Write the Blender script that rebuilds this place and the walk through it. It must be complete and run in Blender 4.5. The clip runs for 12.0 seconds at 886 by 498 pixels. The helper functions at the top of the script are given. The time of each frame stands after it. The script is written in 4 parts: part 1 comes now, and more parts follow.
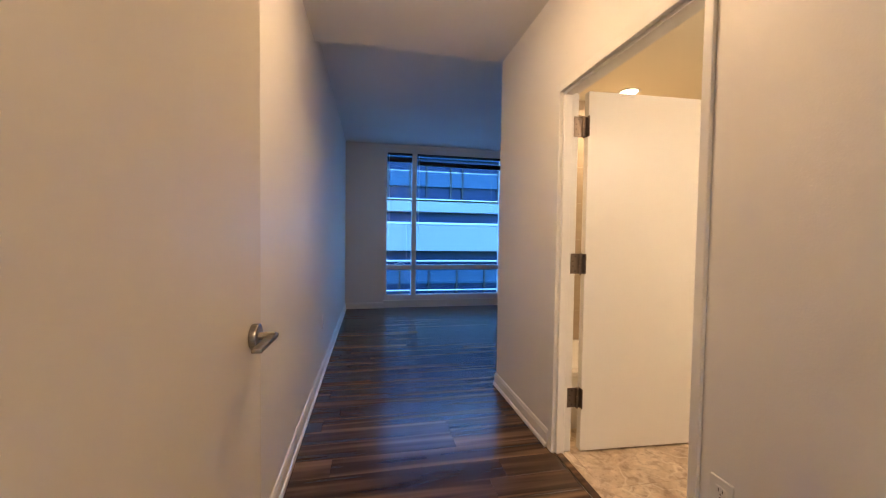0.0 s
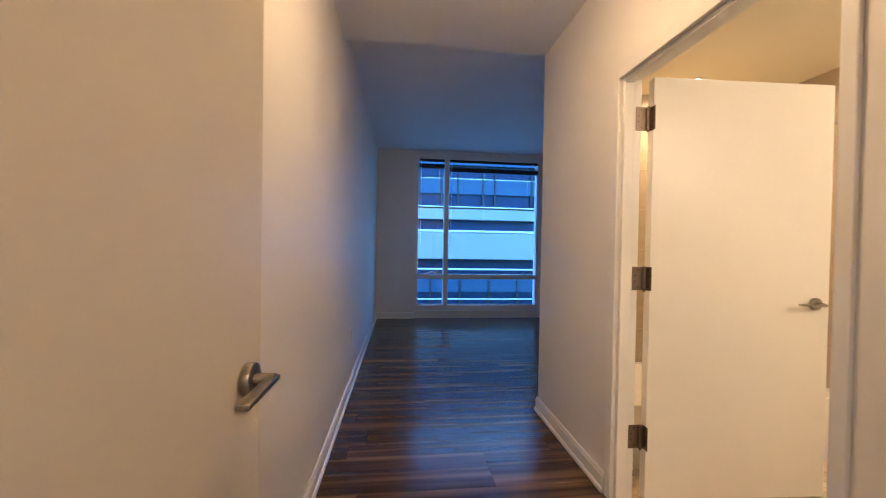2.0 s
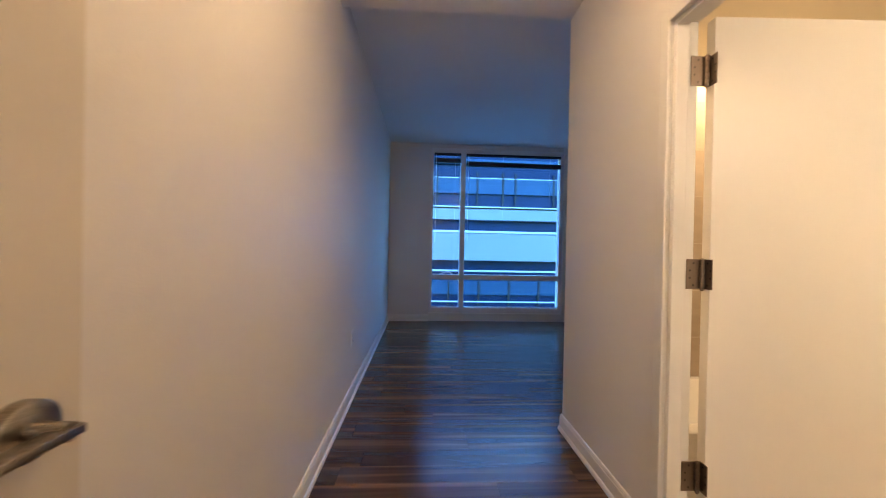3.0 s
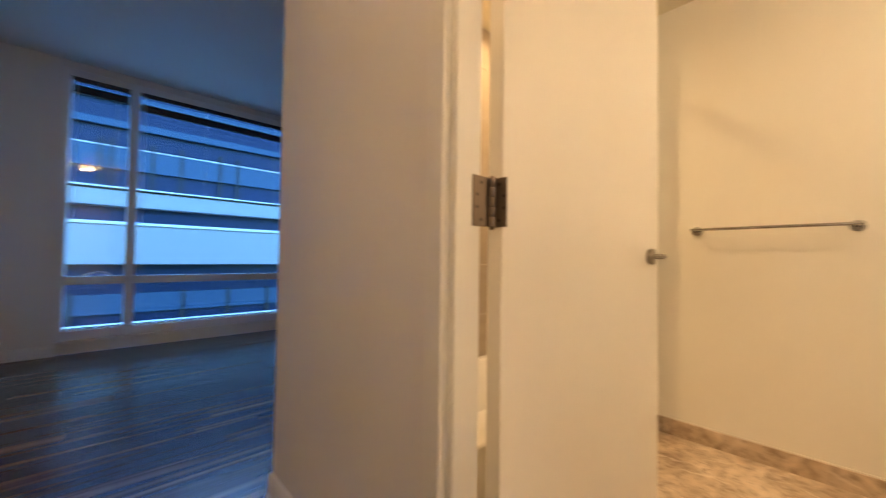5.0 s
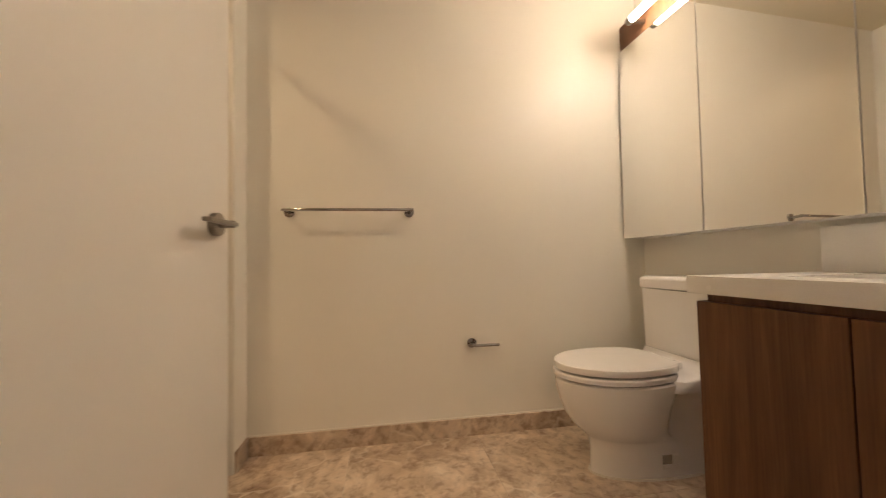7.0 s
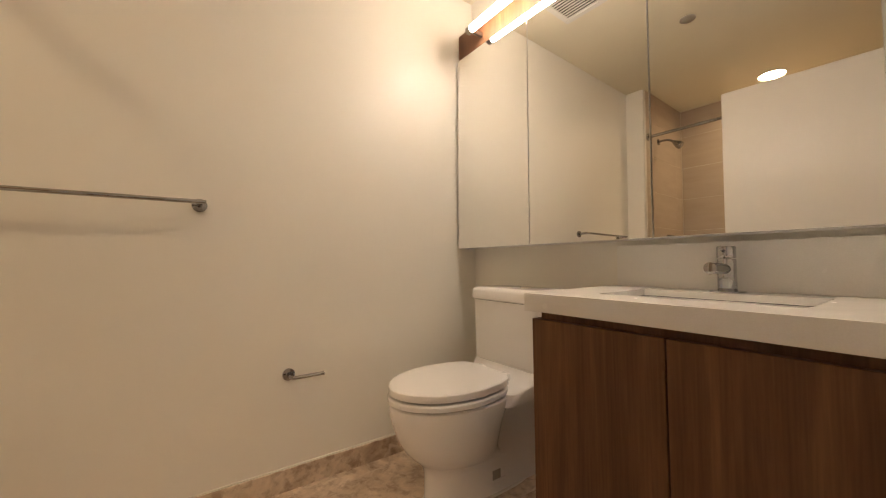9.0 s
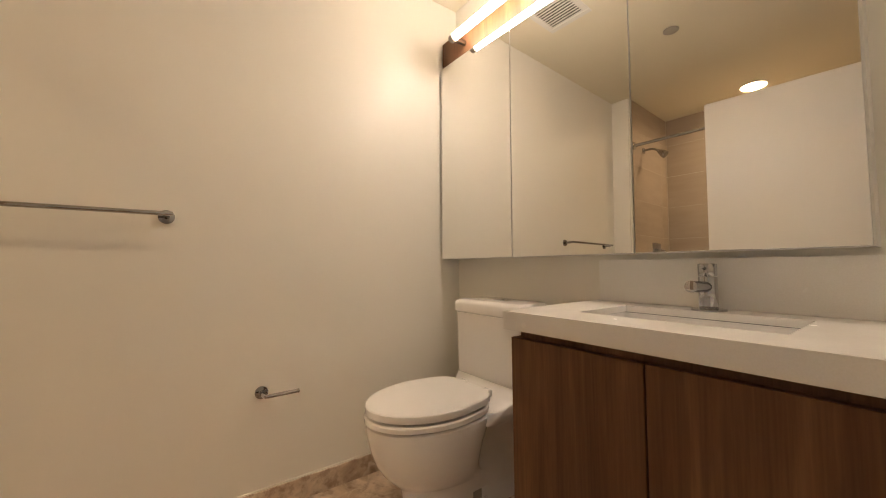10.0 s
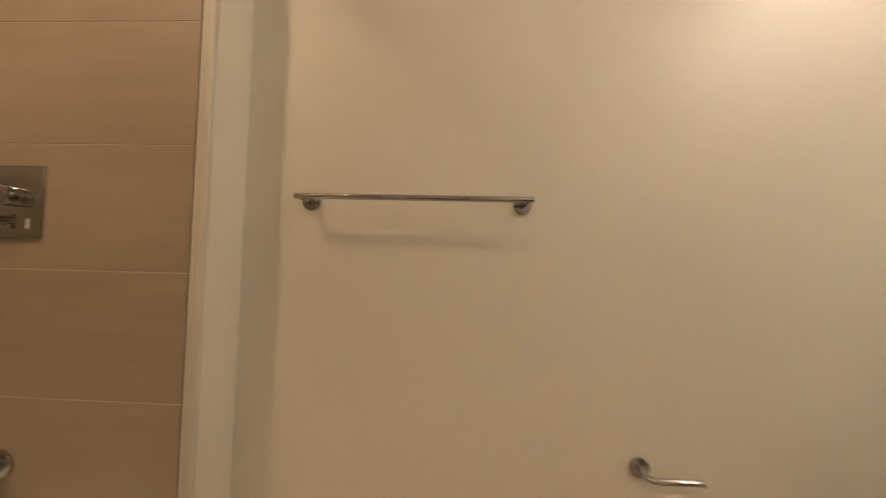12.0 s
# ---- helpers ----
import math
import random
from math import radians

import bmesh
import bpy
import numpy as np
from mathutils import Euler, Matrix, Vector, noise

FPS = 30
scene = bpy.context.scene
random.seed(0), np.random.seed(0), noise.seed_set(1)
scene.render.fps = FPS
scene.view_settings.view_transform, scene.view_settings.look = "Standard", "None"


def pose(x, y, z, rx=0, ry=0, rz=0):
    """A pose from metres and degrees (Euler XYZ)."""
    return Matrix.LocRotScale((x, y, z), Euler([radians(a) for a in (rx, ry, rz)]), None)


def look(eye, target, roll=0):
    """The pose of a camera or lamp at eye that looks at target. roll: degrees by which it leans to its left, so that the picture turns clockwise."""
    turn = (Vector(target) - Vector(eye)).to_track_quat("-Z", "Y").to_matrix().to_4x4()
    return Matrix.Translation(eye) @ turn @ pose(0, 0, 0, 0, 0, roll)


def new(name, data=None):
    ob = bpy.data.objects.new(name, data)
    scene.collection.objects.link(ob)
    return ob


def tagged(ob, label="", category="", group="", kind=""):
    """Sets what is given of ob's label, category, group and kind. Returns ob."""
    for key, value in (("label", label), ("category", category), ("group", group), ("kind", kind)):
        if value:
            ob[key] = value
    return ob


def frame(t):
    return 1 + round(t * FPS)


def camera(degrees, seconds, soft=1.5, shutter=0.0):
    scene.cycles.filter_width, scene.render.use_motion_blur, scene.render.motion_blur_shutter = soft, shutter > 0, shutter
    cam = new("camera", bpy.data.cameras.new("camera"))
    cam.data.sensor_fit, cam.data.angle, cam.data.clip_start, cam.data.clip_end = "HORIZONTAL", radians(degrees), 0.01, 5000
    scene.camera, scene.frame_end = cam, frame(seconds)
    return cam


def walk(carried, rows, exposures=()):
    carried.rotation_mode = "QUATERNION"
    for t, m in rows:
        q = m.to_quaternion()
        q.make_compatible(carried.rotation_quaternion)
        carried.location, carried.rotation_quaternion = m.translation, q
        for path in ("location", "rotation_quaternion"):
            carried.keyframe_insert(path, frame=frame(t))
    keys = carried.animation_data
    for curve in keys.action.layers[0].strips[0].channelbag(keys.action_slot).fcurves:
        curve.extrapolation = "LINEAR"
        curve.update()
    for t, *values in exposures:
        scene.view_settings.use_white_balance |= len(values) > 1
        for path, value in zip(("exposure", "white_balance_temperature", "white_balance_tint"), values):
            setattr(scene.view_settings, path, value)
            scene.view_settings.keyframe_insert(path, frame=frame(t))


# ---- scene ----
cam = camera(101.3, 12.0, soft=1.1, shutter=0.4)
PATH = [
    (0.0, (0.419, 0.621, 1.229), (0.808, 2.582, 1.163), 0.8),
    (0.5, (0.415, 0.655, 1.231), (0.731, 2.629, 1.187), 1.0),
    (1.0, (0.402, 0.695, 1.25), (0.67, 2.677, 1.214), 1.1),
    (1.5, (0.382, 0.737, 1.26), (0.637, 2.72, 1.232), 1.1),
    (2.0, (0.422, 0.854, 1.237), (0.645, 2.842, 1.211), 1.0),
    (2.5, (0.493, 0.998, 1.217), (0.623, 2.993, 1.203), 1.1),
    (2.7, (0.505, 1.057, 1.203), (0.611, 3.054, 1.19), 1.1),
    (4.5, (0.823, 1.856, 0.992), (1.613, 3.693, 1.035), 1.4),
    (5.0, (0.940, 1.961, 0.958), (2.307, 3.421, 1.009), 0.8),
    (5.5, (1.002, 2.023, 0.911), (2.782, 2.927, 1.024), -0.5),
    (6.0, (1.151, 2.05, 0.886), (3.104, 2.471, 0.972), -1.0),
    (6.5, (1.336, 2.042, 0.872), (3.335, 2.041, 0.942), -1.2),
    (7.0, (1.454, 2.001, 0.866), (3.428, 1.688, 0.942), -1.2),
    (7.5, (1.587, 1.971, 0.888), (3.492, 1.366, 0.957), -1.1),
    (9.5, (1.69, 1.88, 0.922), (3.297, 0.693, 1.0), -0.6),
    (10.0, (1.693, 1.854, 0.944), (3.302, 0.669, 1.033), -0.6),
    (10.5, (1.729, 1.908, 0.926), (3.391, 0.798, 0.997), 0.1),
    (11.0, (1.891, 1.979, 0.922), (3.707, 1.142, 0.981), 0.7),
    (11.5, (2.104, 2.028, 0.944), (4.056, 1.601, 1.038), 0.9),
    (12.0, (2.299, 2.044, 0.963), (4.295, 2.137, 1.041), 1.5),
]
EXPOSURES = [(0.0, 3.0, 7400, 17), (1.5, 3.0, 7350, 16.5), (2.6, 3.0, 7300, 16), (4.4, 3.36, 8200, 16), (5.0, 2.82, 8600, 16), (5.5, 2.42, 9400, 18), (6.0, 2.15, 8000, 17), (6.5, 2.18, 7150, 17), (7.2, 2.24, 6600, 15), (9.5, 2.2, 6520, 15.5), (11.0, 2.13, 6580, 15), (12.0, 2.05, 6700, 15)]
walk(cam, [(t, look(eye, target, roll)) for t, eye, target, roll in PATH], EXPOSURES)

# ---- plan (metres) ----
XR, XB = 1.455, 1.556           # corridor face and bathroom face of the dividing wall
YC = 3.477                      # end of the corridor wall, where the room begins
YW = 6.88                       # window wall
XE = 5.0                        # far side of the room
Z_HALL, Z_ROOM, Z_BATH = 2.655, 2.79, 2.39
XBK = 3.268                     # bathroom wall with the towel bar
XT = 3.12                       # tiled wall of the tub alcove
YS, YWING, YN = 0.585, 2.64, 3.42   # bathroom: vanity wall, step of the alcove, tiled long wall
DY0, DY1, DH = 1.618, 2.487, 2.03    # bathroom door opening

# ---- world and lamps ----
world = bpy.data.worlds.new("dusk")
scene.world = world
world.use_nodes = True
wn, wl = world.node_tree.nodes, world.node_tree.links
sky = wn.new("ShaderNodeTexSky")
sky.sky_type, sky.sun_disc = "NISHITA", False
sky.sun_elevation, sky.sun_rotation = radians(4), radians(20)
tint = wn.new("ShaderNodeMix")
tint.data_type, tint.blend_type = "RGBA", "MULTIPLY"
tint.inputs[0].default_value = 1.0
tint.inputs[7].default_value = (0.75, 2.63, 6.9, 1)
wl.new(sky.outputs[0], tint.inputs[6])
wl.new(tint.outputs[2], wn["Background"].inputs[0])
wn["Background"].inputs[1].default_value = 0.15
WARM = (1.0, 0.77, 0.54)


def disc_lamp(name, at, power, size, spread, colour=WARM):
    data = bpy.data.lights.new(name, "AREA")
    data.shape, data.size, data.energy, data.color, data.spread = "DISK", size, power, colour, radians(spread)
    ob = new(name, data)
    ob.matrix_world = pose(*at)
    return ob


disc_lamp("tub_lamp", (2.40, 3.18, Z_BATH - 0.012), 1.6, 0.16, 160, (1.0, 0.73, 0.42))
# unseen fill light added beyond the entry doorway to brighten the hall
disc_lamp("lobby_lamp", (0.6, -0.6, 2.5), 3.2, 0.2, 170)
TUBE_POWER = 10.2


# ---- materials ----
def material(name, colour, rough=0.5, metal=0.0, spec=0.5, build=None):
    m = bpy.data.materials.new(name)
    m.use_nodes = True
    n, l = m.node_tree.nodes, m.node_tree.links
    p = n["Principled BSDF"]
    p.inputs["Base Color"].default_value = (*colour, 1)
    p.inputs["Roughness"].default_value = rough
    p.inputs["Metallic"].default_value = metal
    p.inputs["Specular IOR Level"].default_value = spec
    if build:
        build(n, l, p)
    return m


def coords(n, l, scale=(1, 1, 1), shift=False):
    mp = n.new("ShaderNodeMapping")
    mp.inputs["Scale"].default_value = scale
    geo = n.new("ShaderNodeNewGeometry")
    if shift:
        info = n.new("ShaderNodeObjectInfo")
        comb = n.new("ShaderNodeVectorMath")
        comb.operation = "MULTIPLY_ADD"
        l.new(info.outputs["Random"], comb.inputs[0])
        comb.inputs[1].default_value = (37.0, 23.0, 11.0)
        l.new(geo.outputs["Position"], comb.inputs[2])
        l.new(comb.outputs[0], mp.inputs["Vector"])
    else:
        l.new(geo.outputs["Position"], mp.inputs["Vector"])
    return mp.outputs["Vector"]


def noise_tex(n, l, vec, scale, detail=4, rough=0.55, distort=0.0):
    t = n.new("ShaderNodeTexNoise")
    t.inputs["Scale"].default_value, t.inputs["Detail"].default_value = scale, detail
    t.inputs["Roughness"].default_value, t.inputs["Distortion"].default_value = rough, distort
    l.new(vec, t.inputs["Vector"])
    return t.outputs["Fac"]


def ramp(n, l, fac, *stops):
    r = n.new("ShaderNodeValToRGB")
    while len(r.color_ramp.elements) < len(stops):
        r.color_ramp.elements.new(0.5)
    for e, (at, c) in zip(r.color_ramp.elements, stops):
        e.position, e.color = at, (*c, 1)
    l.new(fac, r.inputs[0])
    return r.outputs[0]


def mixed(n, l, fac, a, b, mode="MIX"):
    m = n.new("ShaderNodeMix")
    m.data_type, m.blend_type = "RGBA", mode
    for socket, v in ((m.inputs[0], fac), (m.inputs[6], a), (m.inputs[7], b)):
        if isinstance(v, (int, float)):
            socket.default_value = v
        elif isinstance(v, tuple):
            socket.default_value = (*v, 1)
        else:
            l.new(v, socket)
    return m.outputs[2]


def bump(n, l, p, height, strength, distance=0.01):
    b = n.new("ShaderNodeBump")
    b.inputs["Strength"].default_value, b.inputs["Distance"].default_value = strength, distance
    l.new(height, b.inputs["Height"])
    l.new(b.outputs[0], p.inputs["Normal"])


def spread(n, l, p, fac, low, high):
    r = n.new("ShaderNodeMapRange")
    r.inputs["To Min"].default_value, r.inputs["To Max"].default_value = low, high
    l.new(fac, r.inputs["Value"])
    l.new(r.outputs[0], p.inputs["Roughness"])


def paint(name, colour, rough, relief=0.12, fine=260):
    def build(n, l, p):
        v = coords(n, l)
        big = noise_tex(n, l, v, 1.7, 3)
        dark = tuple(c * 0.955 for c in colour)
        l.new(mixed(n, l, big, colour, dark), p.inputs["Base Color"])
        spread(n, l, p, noise_tex(n, l, v, 6, 3), rough - 0.05, rough + 0.07)
        bump(n, l, p, noise_tex(n, l, v, fine, 2), relief, 0.0015)
    return material(name, colour, rough, build=build)


WALL = paint("wall_paint", (0.80, 0.78, 0.74), 0.42, 0.3, 170)
BATH_WALL = paint("bath_wall_paint", (0.865, 0.84, 0.76), 0.40, 0.10)
CEIL = paint("ceiling_paint", (0.88, 0.87, 0.845), 0.75, 0.10, 180)
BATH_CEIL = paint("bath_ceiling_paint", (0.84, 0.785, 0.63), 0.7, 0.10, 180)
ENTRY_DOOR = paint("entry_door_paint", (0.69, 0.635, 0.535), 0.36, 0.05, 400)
DOOR = paint("door_paint", (0.82, 0.79, 0.725), 0.33, 0.05, 400)
TRIM = paint("trim_paint", (0.80, 0.79, 0.75), 0.35, 0.03, 300)


def wood_floor(n, l, p):
    v = coords(n, l, (1.0, 1.0, 1.0), shift=True)
    long = n.new("ShaderNodeVectorMath")
    long.operation = "MULTIPLY"
    l.new(v, long.inputs[0])
    long.inputs[1].default_value = (0.55, 9.0, 1.0)
    grain = noise_tex(n, l, long.outputs[0], 1.5, 5, 0.5, 0.7)
    streak = n.new("ShaderNodeVectorMath")
    streak.operation = "MULTIPLY"
    l.new(v, streak.inputs[0])
    streak.inputs[1].default_value = (0.42, 12.0, 1.0)
    pale = noise_tex(n, l, streak.outputs[0], 1.3, 1, 0.4, 0.4)
    fine = n.new("ShaderNodeVectorMath")
    fine.operation = "MULTIPLY"
    l.new(v, fine.inputs[0])
    fine.inputs[1].default_value = (3.0, 90.0, 1.0)
    fibre = noise_tex(n, l, fine.outputs[0], 2.0, 3)
    col = ramp(n, l, grain, (0.30, (0.030, 0.016, 0.010)), (0.52, (0.060, 0.033, 0.020)), (0.72, (0.120, 0.068, 0.040)))
    col = mixed(n, l, ramp(n, l, pale, (0.50, (0, 0, 0)), (0.82, (0.8, 0.8, 0.8))), col, (0.33, 0.188, 0.098))
    info = n.new("ShaderNodeObjectInfo")
    tone = ramp(n, l, info.outputs["Random"], (0.0, (0.86, 0.85, 0.85)), (1.0, (1.12, 1.10, 1.08)))
    col = mixed(n, l, 1.0, col, tone, "MULTIPLY")
    col = mixed(n, l, 0.18, col, ramp(n, l, fibre, (0.3, (0.55, 0.5, 0.48)), (0.7, (1.2, 1.15, 1.1))), "MULTIPLY")
    l.new(col, p.inputs["Base Color"])
    spread(n, l, p, grain, 0.20, 0.28)
    bump(n, l, p, fibre, 0.03, 0.0008)


FLOOR_WOOD = material("floor_planks", (0.07, 0.04, 0.025), 0.32, 0.0, 0.36, build=wood_floor)


def marble(n, l, p):
    v = coords(n, l, shift=True)
    a = noise_tex(n, l, v, 5.0, 8, 0.65, 0.8)
    b = noise_tex(n, l, v, 24.0, 5, 0.6, 0.3)
    col = ramp(n, l, a, (0.30, (0.33, 0.235, 0.165)), (0.46, (0.50, 0.39, 0.285)), (0.58, (0.65, 0.53, 0.41)), (0.72, (0.78, 0.68, 0.56)))
    spot = ramp(n, l, b, (0.36, (0.60, 0.53, 0.48)), (0.5, (1, 1, 1)), (0.68, (1.12, 1.1, 1.08)))
    col = mixed(n, l, 0.8, col, spot, "MULTIPLY")
    vor = n.new("ShaderNodeTexVoronoi")
    vor.feature = "DISTANCE_TO_EDGE"
    vor.inputs["Scale"].default_value = 3.4
    wob = n.new("ShaderNodeVectorMath")
    wob.operation = "MULTIPLY_ADD"
    tn = n.new("ShaderNodeTexNoise")
    tn.inputs["Scale"].default_value = 7.0
    l.new(v, tn.inputs["Vector"])
    l.new(tn.outputs["Color"], wob.inputs[0])
    wob.inputs[1].default_value = (0.22, 0.22, 0.22)
    l.new(v, wob.inputs[2])
    l.new(wob.outputs[0], vor.inputs["Vector"])
    vein = ramp(n, l, vor.outputs["Distance"], (0.0, (0.8, 0.8, 0.8)), (0.035, (0, 0, 0)))
    broken = mixed(n, l, 1.0, vein, ramp(n, l, noise_tex(n, l, v, 3.0, 2), (0.40, (0, 0, 0)), (0.58, (0.8, 0.8, 0.8))), "MULTIPLY")
    l.new(mixed(n, l, broken, col, (0.84, 0.75, 0.63)), p.inputs["Base Color"])
    spread(n, l, p, b, 0.22, 0.40)


MARBLE = material("brown_marble", (0.38, 0.3, 0.23), 0.3, build=marble)


def wall_tile(n, l, p):
    v = coords(n, l, shift=True)
    long = n.new("ShaderNodeVectorMath")
    long.operation = "MULTIPLY"
    l.new(v, long.inputs[0])
    long.inputs[1].default_value = (1, 1, 6)
    a = noise_tex(n, l, long.outputs[0], 2.5, 5)
    l.new(ramp(n, l, a, (0.3, (0.41, 0.335, 0.258)), (0.7, (0.47, 0.39, 0.305))), p.inputs["Base Color"])
    spread(n, l, p, noise_tex(n, l, v, 40, 3), 0.36, 0.50)


TILE = material("tan_wall_tile", (0.5, 0.38, 0.27), 0.42, build=wall_tile)
GROUT = material("grout", (0.66, 0.60, 0.50), 0.85, build=lambda n, l, p: bump(n, l, p, noise_tex(n, l, coords(n, l), 300, 2), 0.2, 0.001))


def walnut(n, l, p):
    v = coords(n, l, (14.0, 14.0, 0.9), shift=True)
    a = noise_tex(n, l, v, 1.6, 6, 0.6, 0.7)
    f = coords(n, l, (140.0, 140.0, 3.0))
    b = noise_tex(n, l, f, 1.5, 3)
    col = ramp(n, l, a, (0.28, (0.112, 0.052, 0.024)), (0.5, (0.158, 0.075, 0.034)), (0.74, (0.225, 0.115, 0.052)))
    broad = noise_tex(n, l, coords(n, l, (5.0, 5.0, 0.35), shift=True), 1.0, 2)
    col = mixed(n, l, 1.0, col, ramp(n, l, broad, (0.3, (0.84, 0.82, 0.80)), (0.7, (1.2, 1.19, 1.16))), "MULTIPLY")
    col = mixed(n, l, 0.5, col, ramp(n, l, b, (0.3, (0.6, 0.56, 0.54)), (0.7, (1.2, 1.17, 1.14))), "MULTIPLY")
    l.new(col, p.inputs["Base Color"])
    spread(n, l, p, b, 0.42, 0.56)
    bump(n, l, p, b, 0.12, 0.0008)


WALNUT = material("walnut_veneer", (0.13, 0.065, 0.036), 0.42, 0.0, 0.3, build=walnut)


def china(n, l, p):
    spread(n, l, p, noise_tex(n, l, coords(n, l), 9, 2), 0.07, 0.13)
    p.inputs["Coat Weight"].default_value = 0.4
    p.inputs["Coat Roughness"].default_value = 0.04


PORCELAIN = material("white_porcelain", (0.91, 0.895, 0.87), 0.1, build=china)


def quartz(n, l, p):
    v = coords(n, l)
    l.new(ramp(n, l, noise_tex(n, l, v, 320, 2), (0.35, (0.87, 0.855, 0.81)), (0.65, (0.90, 0.885, 0.845))), p.inputs["Base Color"])
    spread(n, l, p, noise_tex(n, l, v, 12, 2), 0.20, 0.30)


QUARTZ = material("white_quartz", (0.77, 0.75, 0.71), 0.25, build=quartz)
CHROME = material("chrome", (0.42, 0.42, 0.42), 0.05, 1.0, build=lambda n, l, p: spread(n, l, p, noise_tex(n, l, coords(n, l), 60, 2), 0.03, 0.08))


def brushed(n, l, p):
    f = noise_tex(n, l, coords(n, l, (40, 40, 700)), 2.0, 2)
    l.new(ramp(n, l, f, (0.3, (0.25, 0.222, 0.19)), (0.7, (0.38, 0.345, 0.30))), p.inputs["Base Color"])
    spread(n, l, p, f, 0.24, 0.38)


NICKEL = material("satin_nickel", (0.48, 0.46, 0.43), 0.3, 1.0, build=brushed)
HINGE_METAL = material("worn_hinge_steel", (0.23, 0.18, 0.14), 0.36, 0.92, build=lambda n, l, p: spread(n, l, p, noise_tex(n, l, coords(n, l), 90, 3), 0.38, 0.55))
SCREW = material("dark_screw", (0.10, 0.08, 0.06), 0.4, 0.8)
MIRROR = material("mirror_silver", (0.88, 0.88, 0.86), 0.008, 1.0)
DARK = material("dark_gap", (0.02, 0.018, 0.016), 0.7)
PLASTIC = material("white_plastic", (0.78, 0.77, 0.73), 0.35)
BLIND = material("dark_blind", (0.02, 0.022, 0.028), 0.5)
ALU = material("pale_aluminium_frame", (0.80, 0.81, 0.81), 0.4, 0.0, build=lambda n, l, p: spread(n, l, p, noise_tex(n, l, coords(n, l), 50, 2), 0.32, 0.48))
BOLT_SHADE = material("shaded_recess", (0.33, 0.30, 0.26), 0.5)
SILICONE = material("sealant", (0.72, 0.68, 0.60), 0.6)


def glass_nodes(n, l, p):
    p.inputs["Transmission Weight"].default_value = 1.0
    p.inputs["IOR"].default_value = 1.45


GLASS = material("window_glass", (0.93, 0.97, 0.98), 0.0, build=glass_nodes)


def glowing(name, colour, strength):
    def build(n, l, p):
        p.inputs["Emission Color"].default_value = (*colour, 1)
        p.inputs["Emission Strength"].default_value = strength
    return material(name, (0.8, 0.8, 0.8), 0.4, build=build)


TUBE_GLOW = glowing("lit_tube", (1.0, 0.85, 0.69), TUBE_POWER)
LENS_GLOW = glowing("lit_lens", (1.0, 0.85, 0.6), 6.0)
HALL_GLOW = glowing("lit_hall_diffuser", (1.0, 0.71, 0.44), 25.0)


# ---- mesh helpers ----
def add_box(bm, lo, hi, bevel=0.0, segments=1):
    made = bmesh.ops.create_cube(bm, size=1.0)["verts"]
    for v in made:
        v.co = Vector([lo[i] + (v.co[i] + 0.5) * (hi[i] - lo[i]) for i in range(3)])
    if bevel:
        edges = list({e for v in made for e in v.link_edges})
        bmesh.ops.bevel(bm, geom=edges, offset=bevel, segments=segments, affect="EDGES", profile=0.5)
    return made


def boxes(*list_of):
    bm = bmesh.new()
    for args in list_of:
        add_box(bm, *args)
    return bm


def add_tube(bm, a, b, r, r2=None, sides=20, caps=True):
    a, b = Vector(a), Vector(b)
    m = Matrix.Translation((a + b) / 2) @ (b - a).to_track_quat("Z", "Y").to_matrix().to_4x4()
    return bmesh.ops.create_cone(bm, cap_ends=caps, segments=sides, radius1=r, radius2=r if r2 is None else r2, depth=(b - a).length, matrix=m)["verts"]


def tube(a, b, r, r2=None, sides=20, bevel=0.0):
    bm = bmesh.new()
    add_tube(bm, a, b, r, r2, sides)
    if bevel:
        rim = [e for e in bm.edges if any(len(f.verts) > 4 for f in e.link_faces)]
        bmesh.ops.bevel(bm, geom=rim, offset=bevel, segments=2, affect="EDGES", profile=0.5)
    return bm


def add_loft(bm, rings, caps=True):
    made = [[bm.verts.new(p) for p in ring] for ring in rings]
    for lo, hi in zip(made, made[1:]):
        for i in range(len(lo)):
            j = (i + 1) % len(lo)
            bm.faces.new((lo[i], lo[j], hi[j], hi[i]))
    if caps:
        bm.faces.new(list(reversed(made[0])))
        bm.faces.new(made[-1])
    return made


def sweep(points, r, sides=12):
    """A round bar along points."""
    bm = bmesh.new()
    rings = []
    for i, p in enumerate(points):
        a, b = Vector(points[max(i - 1, 0)]), Vector(points[min(i + 1, len(points) - 1)])
        q = (b - a).to_track_quat("Z", "Y")
        rings.append([Vector(p) + q @ Vector((r * math.cos(k * math.tau / sides), r * math.sin(k * math.tau / sides), 0)) for k in range(sides)])
    add_loft(bm, rings)
    return bm


def profile_run(profile, a, b, out):
    """Extrude (out, up) points from a to b along a wall; out is the way into the room."""
    bm = bmesh.new()
    a, b, out = Vector(a), Vector(b), Vector(out)
    rings = [[p + out * d + Vector((0, 0, h)) for d, h in profile] for p in (a, b)]
    add_loft(bm, rings)
    bmesh.ops.recalc_face_normals(bm, faces=bm.faces)
    return bm


def mesh_of(name, bm, mat, smooth=False):
    bmesh.ops.recalc_face_normals(bm, faces=bm.faces)
    me = bpy.data.meshes.new(name)
    bm.to_mesh(me)
    bm.free()
    me.materials.append(mat)
    if smooth:
        me.shade_smooth()
        me.set_sharp_from_angle(angle=radians(38))
    return me


